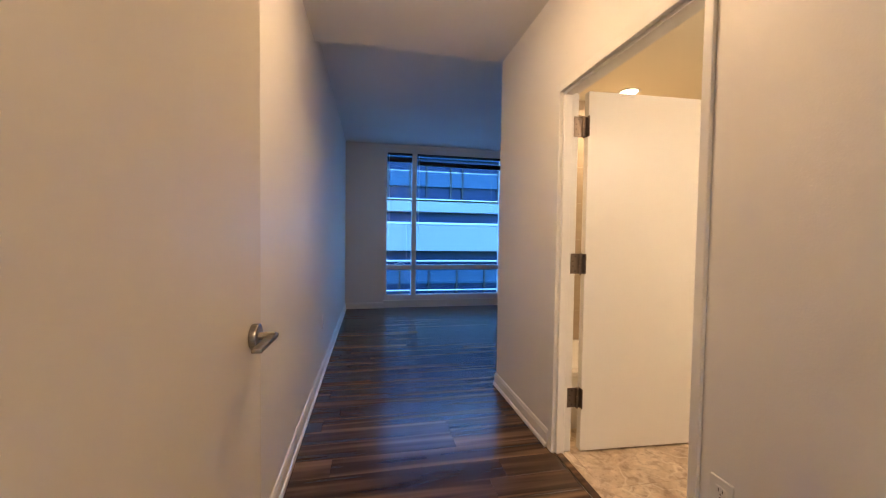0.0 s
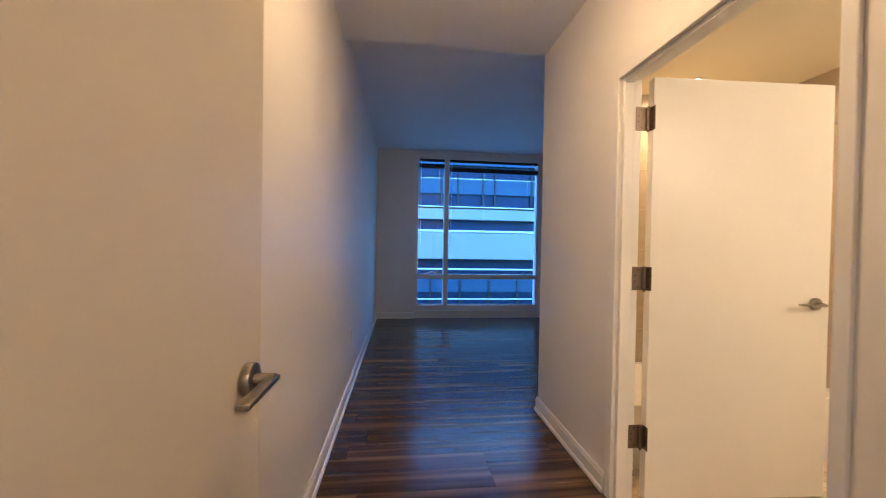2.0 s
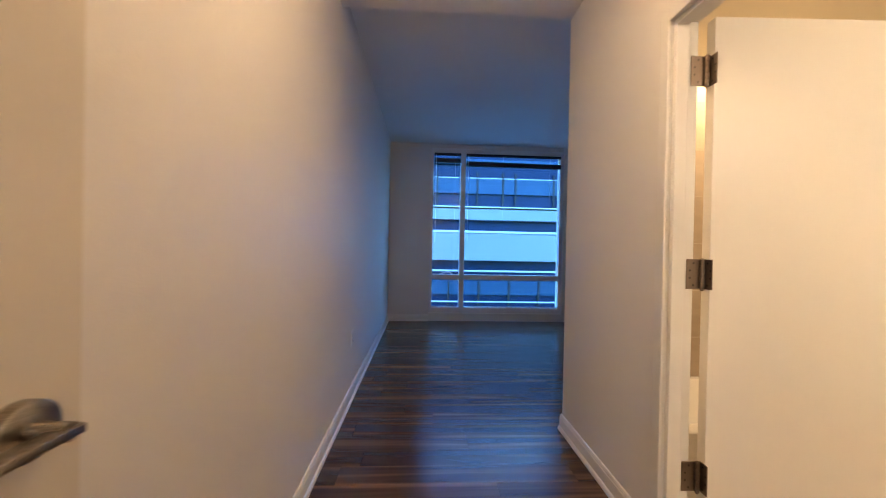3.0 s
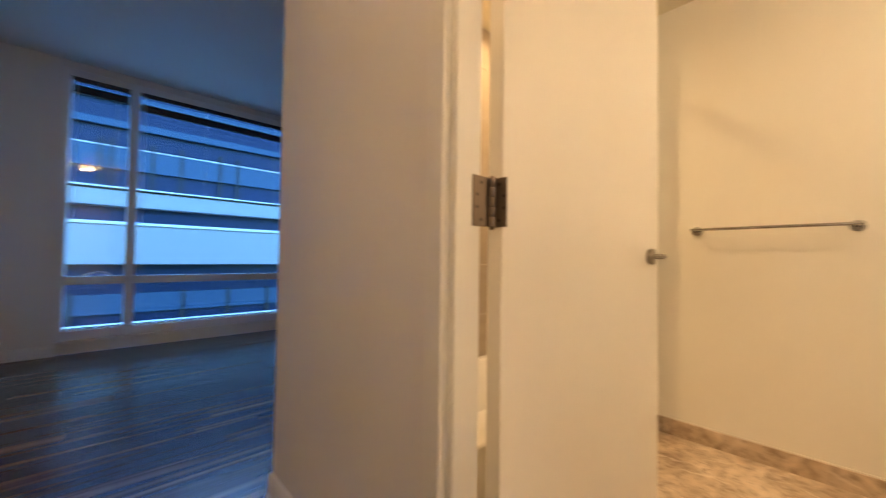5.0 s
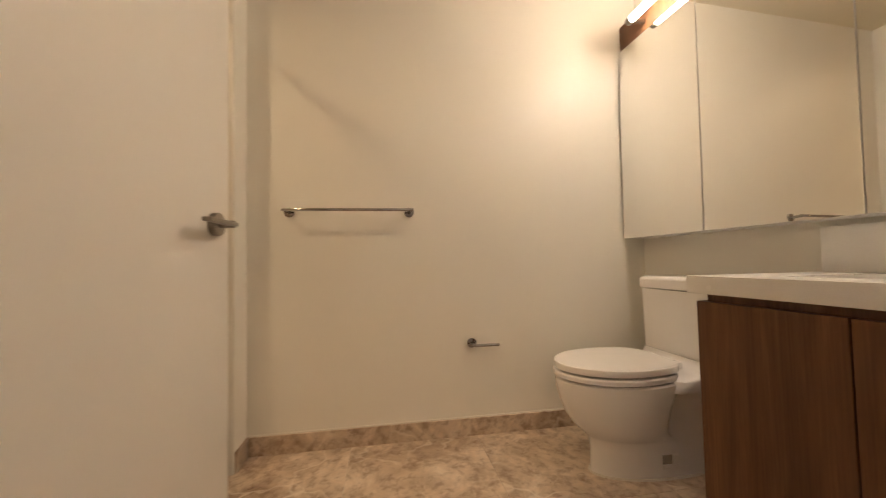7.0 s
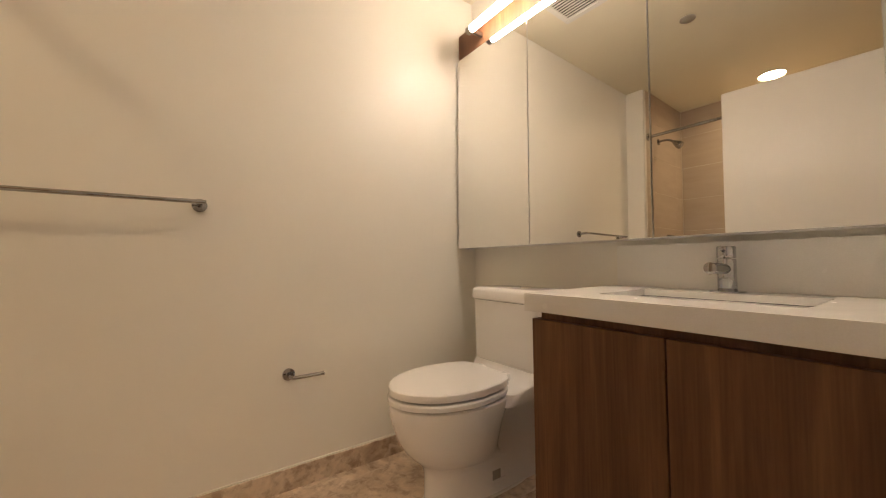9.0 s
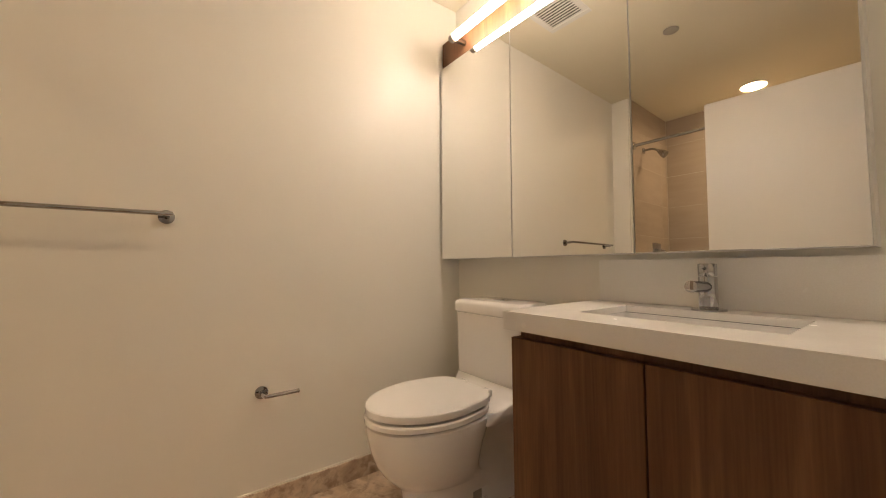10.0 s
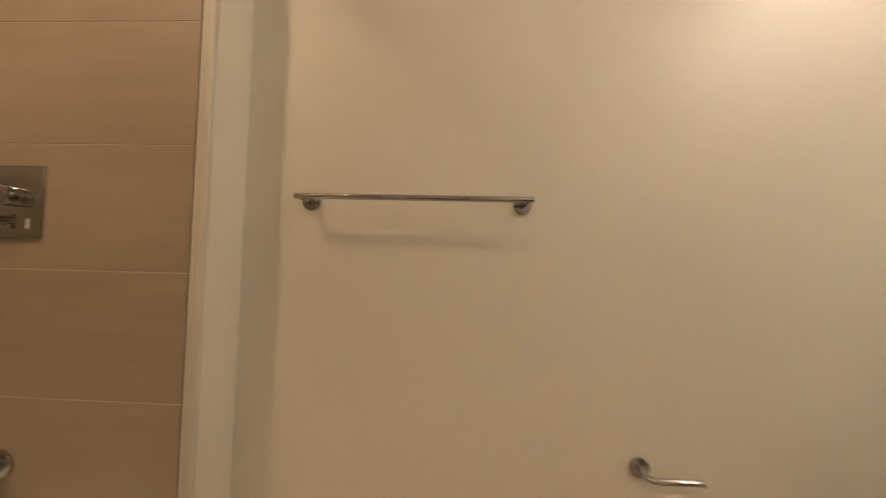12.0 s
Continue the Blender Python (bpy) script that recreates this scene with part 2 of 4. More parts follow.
def part(name, bm, mat, parent, label="", smooth=False):
    ob = new(name, mesh_of(name, bm, mat, smooth))
    ob.parent = parent
    ob.matrix_parent_inverse = parent.matrix_world.inverted()
    return tagged(ob, label)


def thing(name, at, label, category, group=""):
    ob = new(name)
    ob.empty_display_size = 0.05
    ob.matrix_world = Matrix.Translation(at)
    return tagged(ob, label, category, group)


def setting(name, bm, mat, label, category, smooth=False):
    return tagged(new(name, mesh_of(name, bm, mat, smooth)), label, category, kind="structure")


# ---- shell ----
T = 0.12
setting("wall_west", boxes(((-T, 0.5, 0), (0, YW + 0.3, 3.0))), WALL, "long off-white painted wall of hall and room", "wall")
setting("wall_divider", boxes(((XR, 0.5, 0), (XB, DY0 - 0.02, 3.0)), ((XR, DY0 - 0.02, DH + 0.02), (XB, DY1 + 0.02, 3.0)), ((XR, DY1 + 0.02, 0), (XB, YC, 3.0))),
        WALL, "off-white painted wall with the bathroom doorway", "wall")
setting("wall_entry", boxes(((-T, 0.44, 0), (0.09, 0.5, 3.0)), ((1.03, 0.44, 0), (3.5, 0.5, 3.0)), ((0.09, 0.44, 2.06), (1.03, 0.5, 3.0))), WALL, "painted wall with the entry doorway", "wall")
setting("wall_lobby", boxes(((-0.9, -1.7, 0), (2.3, -1.6, 2.7)), ((-0.9, -1.6, 0), (-0.8, 0.44, 2.7)), ((2.2, -1.6, 0), (2.3, 0.44, 2.7))), WALL, "plain painted walls of the lobby", "wall")
setting("ceiling_lobby", boxes(((-0.9, -1.7, 2.6), (2.3, 0.44, 2.7))), CEIL, "plain white lobby ceiling", "ceiling")
setting("wall_bath_south", boxes(((XB, 0.5, 0), (3.5, YS, 2.6))), BATH_WALL, "cream painted wall behind the vanity", "wall")
setting("wall_bath_east", boxes(((XBK, YS, 0), (XBK + T, YC, 2.6))), BATH_WALL, "cream painted wall with a towel bar", "wall")
setting("wall_alcove_step", boxes(((XT + 0.012, YWING, 0), (XBK, YN + 0.01, 2.6))), BATH_WALL, "cream painted return beside the tub", "wall")
setting("wall_room_south", boxes(((XB, YN + 0.012, 0), (XE, YC, 3.0))), WALL, "painted wall between room and bathroom", "wall")
setting("wall_room_east", boxes(((XE, YC, 0), (XE + T, YW + 0.3, 3.0))), WALL, "plain painted end wall of the room", "wall")
WX0, WX1, WZ0, WZ1 = 0.634, 2.77, 0.13, 2.725
setting("wall_north", boxes(((0, YW, 0), (WX0, YW + 0.3, 3.0)), ((WX1, YW, 0), (XE, YW + 0.3, 3.0)), ((WX0, YW + 0.015, 0), (WX1, YW + 0.3, WZ0 - 0.03)), ((WX0, YW + 0.015, WZ1), (WX1, YW + 0.3, 3.0))),
        WALL, "painted wall with a wide window down to a low sill", "wall")
setting("ceiling_hall", boxes(((0, 0.5, Z_HALL), (XR, YC, 3.0))), CEIL, "lower white hall ceiling", "ceiling")
setting("ceiling_room", boxes(((0, YC, Z_ROOM), (XE, YW, 3.0))), CEIL, "white room ceiling", "ceiling")
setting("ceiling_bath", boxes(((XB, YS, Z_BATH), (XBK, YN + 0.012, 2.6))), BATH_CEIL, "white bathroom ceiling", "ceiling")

# trim
BASE = [(0, 0), (0.024, 0), (0.024, 0.012), (0.020, 0.020), (0.013, 0.024), (0.013, 0.078), (0.010, 0.084), (0.010, 0.088), (0.006, 0.098), (0, 0.100)]
for a, b, out in (((0, 1.0, 0), (0, YW, 0), (1, 0, 0)), ((0, YW, 0), (WX0, YW, 0), (0, -1, 0)), ((XR, DY1 + 0.075, 0), (XR, YC + 0.013, 0), (-1, 0, 0)),
                  ((XR, 0.5, 0), (XR, DY0 - 0.06, 0), (-1, 0, 0)), ((XR, YC, 0), (XE, YC, 0), (0, 1, 0))):
    setting("baseboard", profile_run(BASE, a, b, out), TRIM, "white stepped painted baseboard", "baseboard")


def door_frame(name, label):
    """The painted frame of the bathroom doorway, with stops and a narrow casing."""
    y0, y1, x0, x1 = DY0, DY1, XR - 0.008, XB + 0.003
    frame_ob = setting(name, boxes(((x0 + 0.004, y0 - 0.02, 0), (x1, y0 - 0.013, DH + 0.02), 0.002), ((x0 + 0.004, y1 + 0.013, 0), (x1, y1 + 0.02, DH + 0.02), 0.002), ((x0 + 0.004, y0 - 0.013, DH + 0.013), (x1, y1 + 0.013, DH + 0.02), 0.002)),
                       TRIM, label, "door frame")
    part("stop", boxes(((x0 + 0.014, y0 - 0.013, 0), (x1 - 0.05, y0 + 0.006, DH - 0.006), 0.002), ((x0 + 0.014, y1 - 0.006, 0), (x1 - 0.05, y1 + 0.013, DH - 0.006), 0.002), ((x0 + 0.014, y0 - 0.013, DH - 0.006), (x1 - 0.05, y1 + 0.013, DH + 0.013), 0.002)), TRIM, frame_ob)
    for w, out in ((XR, -1),):
        lo, hi = sorted((w, w + out * 0.016))
        part("casing", boxes(((lo, y0 - 0.046, 0), (hi, y0 - 0.012, DH + 0.062), 0.004, 2), ((lo, y1 + 0.012, 0), (hi, y1 + 0.062, DH + 0.062), 0.004, 2), ((lo, y0 - 0.012, DH + 0.012), (hi, y1 + 0.012, DH + 0.062), 0.004, 2)), TRIM, frame_ob)
    return frame_ob


door_frame("door_frame", "white painted bathroom door frame with casing")
setting("threshold", boxes(((XR + 0.004, DY0 - 0.012, 0), (XR + 0.045, DY1 + 0.012, 0.006), 0.002)), FLOOR_WOOD, "thin dark strip in the bathroom doorway", "threshold")


# ---- window ----
def build_window():
    y = YW + 0.02
    z0, z1 = WZ0 + 0.085, WZ1 - 0.08
    win = setting("window_1", boxes(((WX0, y, WZ0), (WX0 + 0.045, y + 0.10, WZ1), 0.003), ((WX1 - 0.06, y, WZ0), (WX1, y + 0.10, WZ1), 0.003),
                  ((WX0 + 0.045, y, WZ0), (WX1 - 0.06, y + 0.10, z0), 0.003), ((WX0 + 0.045, y, z1), (WX1 - 0.06, y + 0.10, WZ1), 0.003)), ALU,
                  "wide fixed window in pale metal frame at dusk", "window")
    xm = 1.146
    part("mullion", boxes(((xm - 0.038, y - 0.012, z0), (xm + 0.038, y + 0.10, z1), 0.003)), ALU, win)
    for a, b in ((WX0 + 0.045, xm - 0.038), (xm + 0.038, WX1 - 0.06)):
        part("transom", boxes(((a, y + 0.005, 0.655), (b, y + 0.09, 0.735), 0.003)), ALU, win)
        part("glazing_bead", boxes(((a, y + 0.03, z0), (b, y + 0.05, z0 + 0.012), 0.002)), ALU, win)
        for lo, hi in ((z0, 0.655), (0.735, z1)):
            pane = part("pane", boxes(((a, y + 0.05, lo), (b, y + 0.056, hi))), GLASS, win, "clear window pane")
            pane.visible_shadow = False
    part("latch", sweep([(0.80, y, 0.74), (0.84, y - 0.012, 0.755), (0.90, y - 0.03, 0.775), (0.96, y - 0.03, 0.77), (1.0, y - 0.012, 0.745)], 0.007, 8), ALU, win, "small pale window latch")
    part("window_sill", boxes(((WX0, YW - 0.012, WZ0 - 0.03), (WX1, YW + 0.12, WZ0), 0.004, 2)), TRIM, win, "white painted low sill")
    return win


build_window()


def blind(x0, x1, drop, lean, cords, wand_foot):
    """Slats gathered into a dark stack that hangs on thin cords below its headrail."""
    ob = thing("raised_blind", ((x0 + x1) / 2, YW, WZ1 - 0.09), "dark slatted blind drawn up on thin cords below the window head", "window blind", "blinds")
    y, top = YW + 0.0, WZ1 - 0.082
    part("headrail", boxes(((x0, y - 0.022, top - 0.040), (x1, y + 0.006, top), 0.003)), BLIND, ob)
    tilt = Matrix.Translation((x0, y, drop)) @ Matrix.Rotation(radians(lean), 4, "Y")

    def hung(bm):
        bmesh.ops.transform(bm, matrix=tilt, verts=bm.verts)
        return bm
    w = x1 - x0
    for k in range(7):
        part("slat", hung(boxes(((0.004, -0.026, -0.0055 - k * 0.0075), (w - 0.004, 0.010, -k * 0.0075)))), BLIND, ob)
    part("bottom_rail", hung(boxes(((0.003, -0.026, -0.071), (w - 0.003, 0.010, -0.053), 0.003))), BLIND, ob)
    for x, foot in cords:
        part("cord", tube((x, y - 0.004, foot), (x, y - 0.004, top - 0.038), 0.0016, sides=6), PLASTIC, ob, "thin pale cord")
    part("wand", tube((x0 + 0.03, y - 0.030, top - 0.036), (x0 + 0.03, y - 0.030, wand_foot), 0.0035, sides=8), ALU, ob)
    return ob


blind(WX0 + 0.05, 1.105, 2.563, 0.0, [(1.017, 0.78)], 1.24)
blind(1.190, WX1 - 0.065, 2.522, 0.35, [(1.776, 1.64), (2.531, 1.64)], 1.24)


# ---- the building across the street ----
CONCRETE = paint("pale_facade_panel", (0.27, 0.28, 0.285), 0.7, 0.2, 40)
DARK_GLASS = material("facade_glass", (0.004, 0.024, 0.062), 0.35, 0.0, 0.10)
MID_GLASS = material("facade_blinds_glass", (0.010, 0.070, 0.125), 0.35, 0.0, 0.12)
METAL = material("facade_rail", (0.62, 0.64, 0.64), 0.4, 0.0)
FY = 14.5


def facade():
    x0, x1 = -6.0, 14.0
    ob = thing("office_building", (4, FY, -14), "modern office block with pale bands and dark ribbon windows", "building")
    part("wall", boxes(((x0, FY + 0.45, -14), (x1, FY + 9, 6.0))), DARK_GLASS, ob, "dark core behind ribbon windows")
    bays = [0.215, 0.855, 0.65, 0.98, 0.48, 1.48]
    for z in (0.0, -5.62):
        part("spandrel", boxes(((x0, FY, z + 0.68), (x1, FY + 0.45, z + 1.70), 0.015)), CONCRETE, ob, "broad pale spandrel panel")
        part("coping", boxes(((x0, FY - 0.05, z + 1.705), (x1, FY + 0.45, z + 1.785), 0.012)), METAL, ob)
        part("upper_band", boxes(((x0, FY + 0.06, z + 2.19), (x1, FY + 0.45, z + 2.60), 0.015)), CONCRETE, ob)
        part("ledge", boxes(((x0, FY - 0.02, z + 2.645), (x1, FY + 0.45, z + 2.685), 0.008)), METAL, ob)
        part("rail", boxes(((x0, FY - 0.02, z + 0.27), (x1, FY + 0.08, z + 0.33), 0.008)), METAL, ob)
        x, k = 0.822 - 2 * sum(bays), 0
        while x < 12.5:
            w = bays[k % 6]
            shade = part("window", boxes(((x + 0.03, FY + 0.33, z + 3.20), (x + w - 0.03, FY + 0.40, z + 3.775))), MID_GLASS, ob, "ribbon window with drawn shades")
            part("pane_post", boxes(((x - 0.03, FY + 0.30, z + 2.70), (x + 0.03, FY + 0.40, z + 4.0))), DARK, shade)
            part("window_head", boxes(((x + 0.03, FY + 0.31, z + 3.775), (x + w - 0.03, FY + 0.40, z + 3.80))), METAL, shade)
            x, k = x + w, k + 1
    for z in (4.30, 5.0):
        part("upper_ledge", boxes(((x0, FY + 0.3, z), (x1, FY + 0.45, z + 0.20), 0.02)), MID_GLASS, ob)
    for j in range(17):
        x = x0 + 0.62 + j * 1.15
        low = part("window", boxes(((x + 0.03, FY + 0.33, -0.62), (x + 1.12, FY + 0.40, -0.10))), MID_GLASS, ob, "ribbon window with drawn shades")
        part("pane_post", boxes(((x - 0.03, FY + 0.28, -1.05), (x + 0.03, FY + 0.40, -0.05))), DARK, low)
    part("rail", boxes(((x0, FY - 0.02, -0.86), (x1, FY + 0.08, -0.82), 0.008)), METAL, ob)
    part("roof", boxes(((x0 - 0.2, FY - 0.2, 6.0), (x1 + 0.2, FY + 9.2, 6.3), 0.02)), CONCRETE, ob)
    return ob


facade()
setting("road", boxes(((-400, YW + 0.31, -14.2), (400, 600, -14.0))), material("asphalt", (0.05, 0.05, 0.052), 0.85, build=lambda n, l, p: bump(n, l, p, noise_tex(n, l, coords(n, l), 30, 4), 0.3, 0.01)), "grey asphalt street far below", "road")


# ---- doors and handles ----
def lever(parent, m, mat=NICKEL):
    """Round rose with a flat bent lever. Local: +z out of the leaf, lever along -x."""
    def put(bm):
        bmesh.ops.transform(bm, matrix=m, verts=bm.verts)
        return bm
    rose = part("rose", put(tube((0, 0, 0), (0, 0, 0.017), 0.0295, sides=40, bevel=0.003)), mat, parent, "round satin nickel rose", True)
    part("neck", put(tube((0, 0, 0.012), (0, 0, 0.052), 0.0095, sides=20)), mat, rose, "", True)
    bm = bmesh.new()
    add_box(bm, (-0.120, -0.0048, 0.036), (0.011, 0.0048, 0.057), 0.0018, 2)
    part("lever", put(bm), mat, rose, "flat satin nickel lever", True)


def hinge(parent, at):
    """Butt hinge: a barrel of five knuckles, one plate on the jamb, one on the leaf's edge."""
    x, y, z = at
    bx, by = x + 0.008, y - 0.012
    h = part("hinge", tube((bx, by, z - 0.0565), (bx, by, z + 0.0565), 0.0062, sides=16), HINGE_METAL, parent, "satin nickel butt hinge", True)
    for k in range(5):
        zk = z - 0.057 + k * 0.0228
        part("knuckle", tube((bx, by, zk + 0.0006), (bx, by, zk + 0.0222), 0.0086, sides=18, bevel=0.0008), HINGE_METAL, h, "", True)
    part("jamb_plate", boxes(((x - 0.050, y - 0.006, z - 0.057), (x + 0.004, y - 0.0035, z + 0.057), 0.0008)), HINGE_METAL, h)
    part("leaf_plate", boxes(((x + 0.0215, y - 0.043, z - 0.057), (x + 0.0245, y - 0.004, z + 0.057), 0.0008)), HINGE_METAL, h)
    part("web", boxes(((bx + 0.004, by + 0.003, z - 0.057), (x + 0.0235, by + 0.006, z + 0.057))), HINGE_METAL, h)
    for k in range(4):
        zz = z - 0.042 + k * 0.028
        dx = 0.0 if k in (0, 3) else 0.014
        part("screw", tube((x - 0.022 - dx, y - 0.0066, zz), (x - 0.022 - dx, y - 0.0055, zz), 0.0042, sides=12), SCREW, h)
        part("screw", tube((x + 0.0208, y - 0.022 - dx, zz), (x + 0.0218, y - 0.022 - dx, zz), 0.0042, sides=12), SCREW, h)
    part("pin_cap", tube((bx, by, z + 0.0575), (bx, by, z + 0.0605), 0.007, 0.004, sides=14), HINGE_METAL, h)
    part("pin_cap", tube((bx, by, z - 0.0635), (bx, by, z - 0.0575), 0.0045, 0.007, sides=14), HINGE_METAL, h)


def bathroom_door():
    px, py = 1.605, 2.496
    W, TH = 0.924, 0.044
    m = pose(px, py, 0, 0, 0, -3.0)
    ob = thing("bathroom_door", (px, py, 0.012), "white painted flush door standing open into the bathroom", "door")
    bm = boxes(((0, -TH + 0.022, 0.012), (W, 0.022, 2.052), 0.0015))
    bmesh.ops.transform(bm, matrix=m, verts=bm.verts)
    part("leaf", bm, DOOR, ob)
    lever(ob, m @ Matrix.Translation((W - 0.080, -TH + 0.022, 0.975)) @ Matrix.Rotation(radians(90), 4, "X"))
    lever(ob, m @ Matrix.Translation((W - 0.080, 0.022, 0.975)) @ Matrix.Rotation(radians(-90), 4, "X"))
    for z in (1.858, 1.088, 0.316):
        hinge(ob, (1.580, 2.503, z))
    return ob


bathroom_door()


def entry_door():
    m = pose(0.132, 0.69, 0, 0, 0, 89.0)
    ob = thing("entry_door", (0.132, 0.69, 0.012), "off-white flush entry door folded back along the wall", "door")
    bm = boxes(((0, 0, 0.012), (0.912, 0.044, 2.05), 0.0015))
    bmesh.ops.transform(bm, matrix=m, verts=bm.verts)
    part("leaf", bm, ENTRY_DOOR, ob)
    lever(ob, m @ Matrix.Translation((0.845, 0, 0.99)) @ Matrix.Rotation(radians(90), 4, "X"))
    return ob


entry_door()


def outlet(at, out, label):
    """Wall socket: plate with two receptacles. out: unit way into the room."""
    o = Vector(out)
    side = Vector((0, 0, 1)).cross(o)
    m = Matrix.Translation(at) @ Matrix((side, Vector((0, 0, 1)), o)).transposed().to_4x4()
    ob = thing("wall_outlet", at, label, "outlet", "wall outlets")
    def put(bm):
        bmesh.ops.transform(bm, matrix=m, verts=bm.verts)
        return bm
    part("plate", put(boxes(((-0.036, -0.058, 0), (0.036, 0.058, 0.006), 0.0025, 2))), PLASTIC, ob)
    for dz in (-0.02, 0.02):
        r = part("receptacle", put(boxes(((-0.017, dz - 0.014, 0.004), (0.017, dz + 0.014, 0.0075), 0.002))), PLASTIC, ob)
        for dx in (-0.0065, 0.0065):
            part("slot", put(boxes(((dx - 0.0012, dz - 0.002, 0.0070), (dx + 0.0012, dz + 0.008, 0.0079)))), DARK, r)
        part("slot", put(tube((0, dz - 0.008, 0.0070), (0, dz - 0.008, 0.0079), 0.0024, sides=10)), DARK, r)
    part("screw", put(tube((0, 0, 0.005), (0, 0, 0.0072), 0.003, sides=10)), CHROME, ob)
    return ob


outlet((XR, 1.498, 0.46), (-1, 0, 0), "white double wall outlet beside the bathroom doorway")
outlet((0, 3.98, 0.46), (1, 0, 0), "white double wall outlet on the long wall")


def downlight(at, label):
    x, y, z = at
    ob = thing("recessed_downlight", at, label, "downlight", "downlights")
    bm = bmesh.new()
    prof = [(0.060, 0.0), (0.082, -0.001), (0.088, -0.004), (0.080, -0.007), (0.064, -0.006)]
    rings = [[(x + r * math.cos(k * math.tau / 36), y + r * math.sin(k * math.tau / 36), z + h) for k in range(36)] for r, h in prof]
    add_loft(bm, rings, caps=False)
    part("trim_ring", bm, PLASTIC, ob, "", True)
    part("lens", tube((x, y, z - 0.004), (x, y, z - 0.0005), 0.062, sides=36), LENS_GLOW, ob, "glowing warm lens")
    return ob


downlight((2.40, 3.18, Z_BATH), "lit round recessed downlight above the tub")


def flush_lamp(x, y):
    """Small round drum lamp under the hall ceiling."""
    ob = thing("flush_ceiling_lamp", (x, y, Z_HALL), "lit round flush lamp under the hall ceiling", "ceiling lamp")
    part("base", tube((x, y, Z_HALL - 0.0445), (x, y, Z_HALL), 0.05, sides=36, bevel=0.003), PLASTIC, ob, "", True)
    part("diffuser", tube((x, y, Z_HALL - 0.075), (x, y, Z_HALL - 0.045), 0.072, sides=36, bevel=0.006), HALL_GLOW, ob, "glowing warm diffuser", True)
    return ob


flush_lamp(0.68, 2.02)


# ---- bathroom: stone base ----
def stone_base(lo, hi):
    return setting("stone_baseboard", boxes((lo, hi, 0.0015)), MARBLE, "brown marble skirting strip", "baseboard")


stone_base((XBK - 0.010, YS + 0.01, 0), (XBK, YWING - 0.010, 0.088))
stone_base((XT + 0.012, YWING - 0.010, 0), (XBK, YWING, 0.088))
stone_base((2.46, YS, 0), (XBK - 0.010, YS + 0.010, 0.088))
setting("base_sealant", boxes(((XBK - 0.006, YS + 0.01, 0.088), (XBK, YWING - 0.01, 0.093))), SILICONE, "pale sealant line above the skirting", "trim")


# ---- toilet ----
def egg(cx, y0, y1, hw, z, n=40, flat=0.35, taper=0.06):
    """An elongated outline: blunt at the back (y0), round at the front (y1)."""
    pts = []
    ym = y0 + (y1 - y0) * 0.42
    for k in range(n):
        a = k * math.tau / n
        c, s = math.cos(a), math.sin(a)
        if s >= 0:
            x, y = hw * c, ym + (y1 - ym) * s
        else:
            p = 1 - flat
            back = abs(s) ** p
            x = hw * math.copysign(abs(c) ** p, c) * (1 - taper * back * back)
            y = ym - (ym - y0) * back
        pts.append((cx + x, y, z))
    return pts


def rounded_rect(x0, x1, y0, y1, z, r, n=6):
    pts = []
    for cx, cy, a0 in ((x1 - r, y1 - r, 0), (x0 + r, y1 - r, 90), (x0 + r, y0 + r, 180), (x1 - r, y0 + r, 270)):
        for k in range(n + 1):
            a = radians(a0 + 90 * k / n)
            pts.append((cx + r * math.cos(a), cy + r * math.sin(a), z))
    return pts


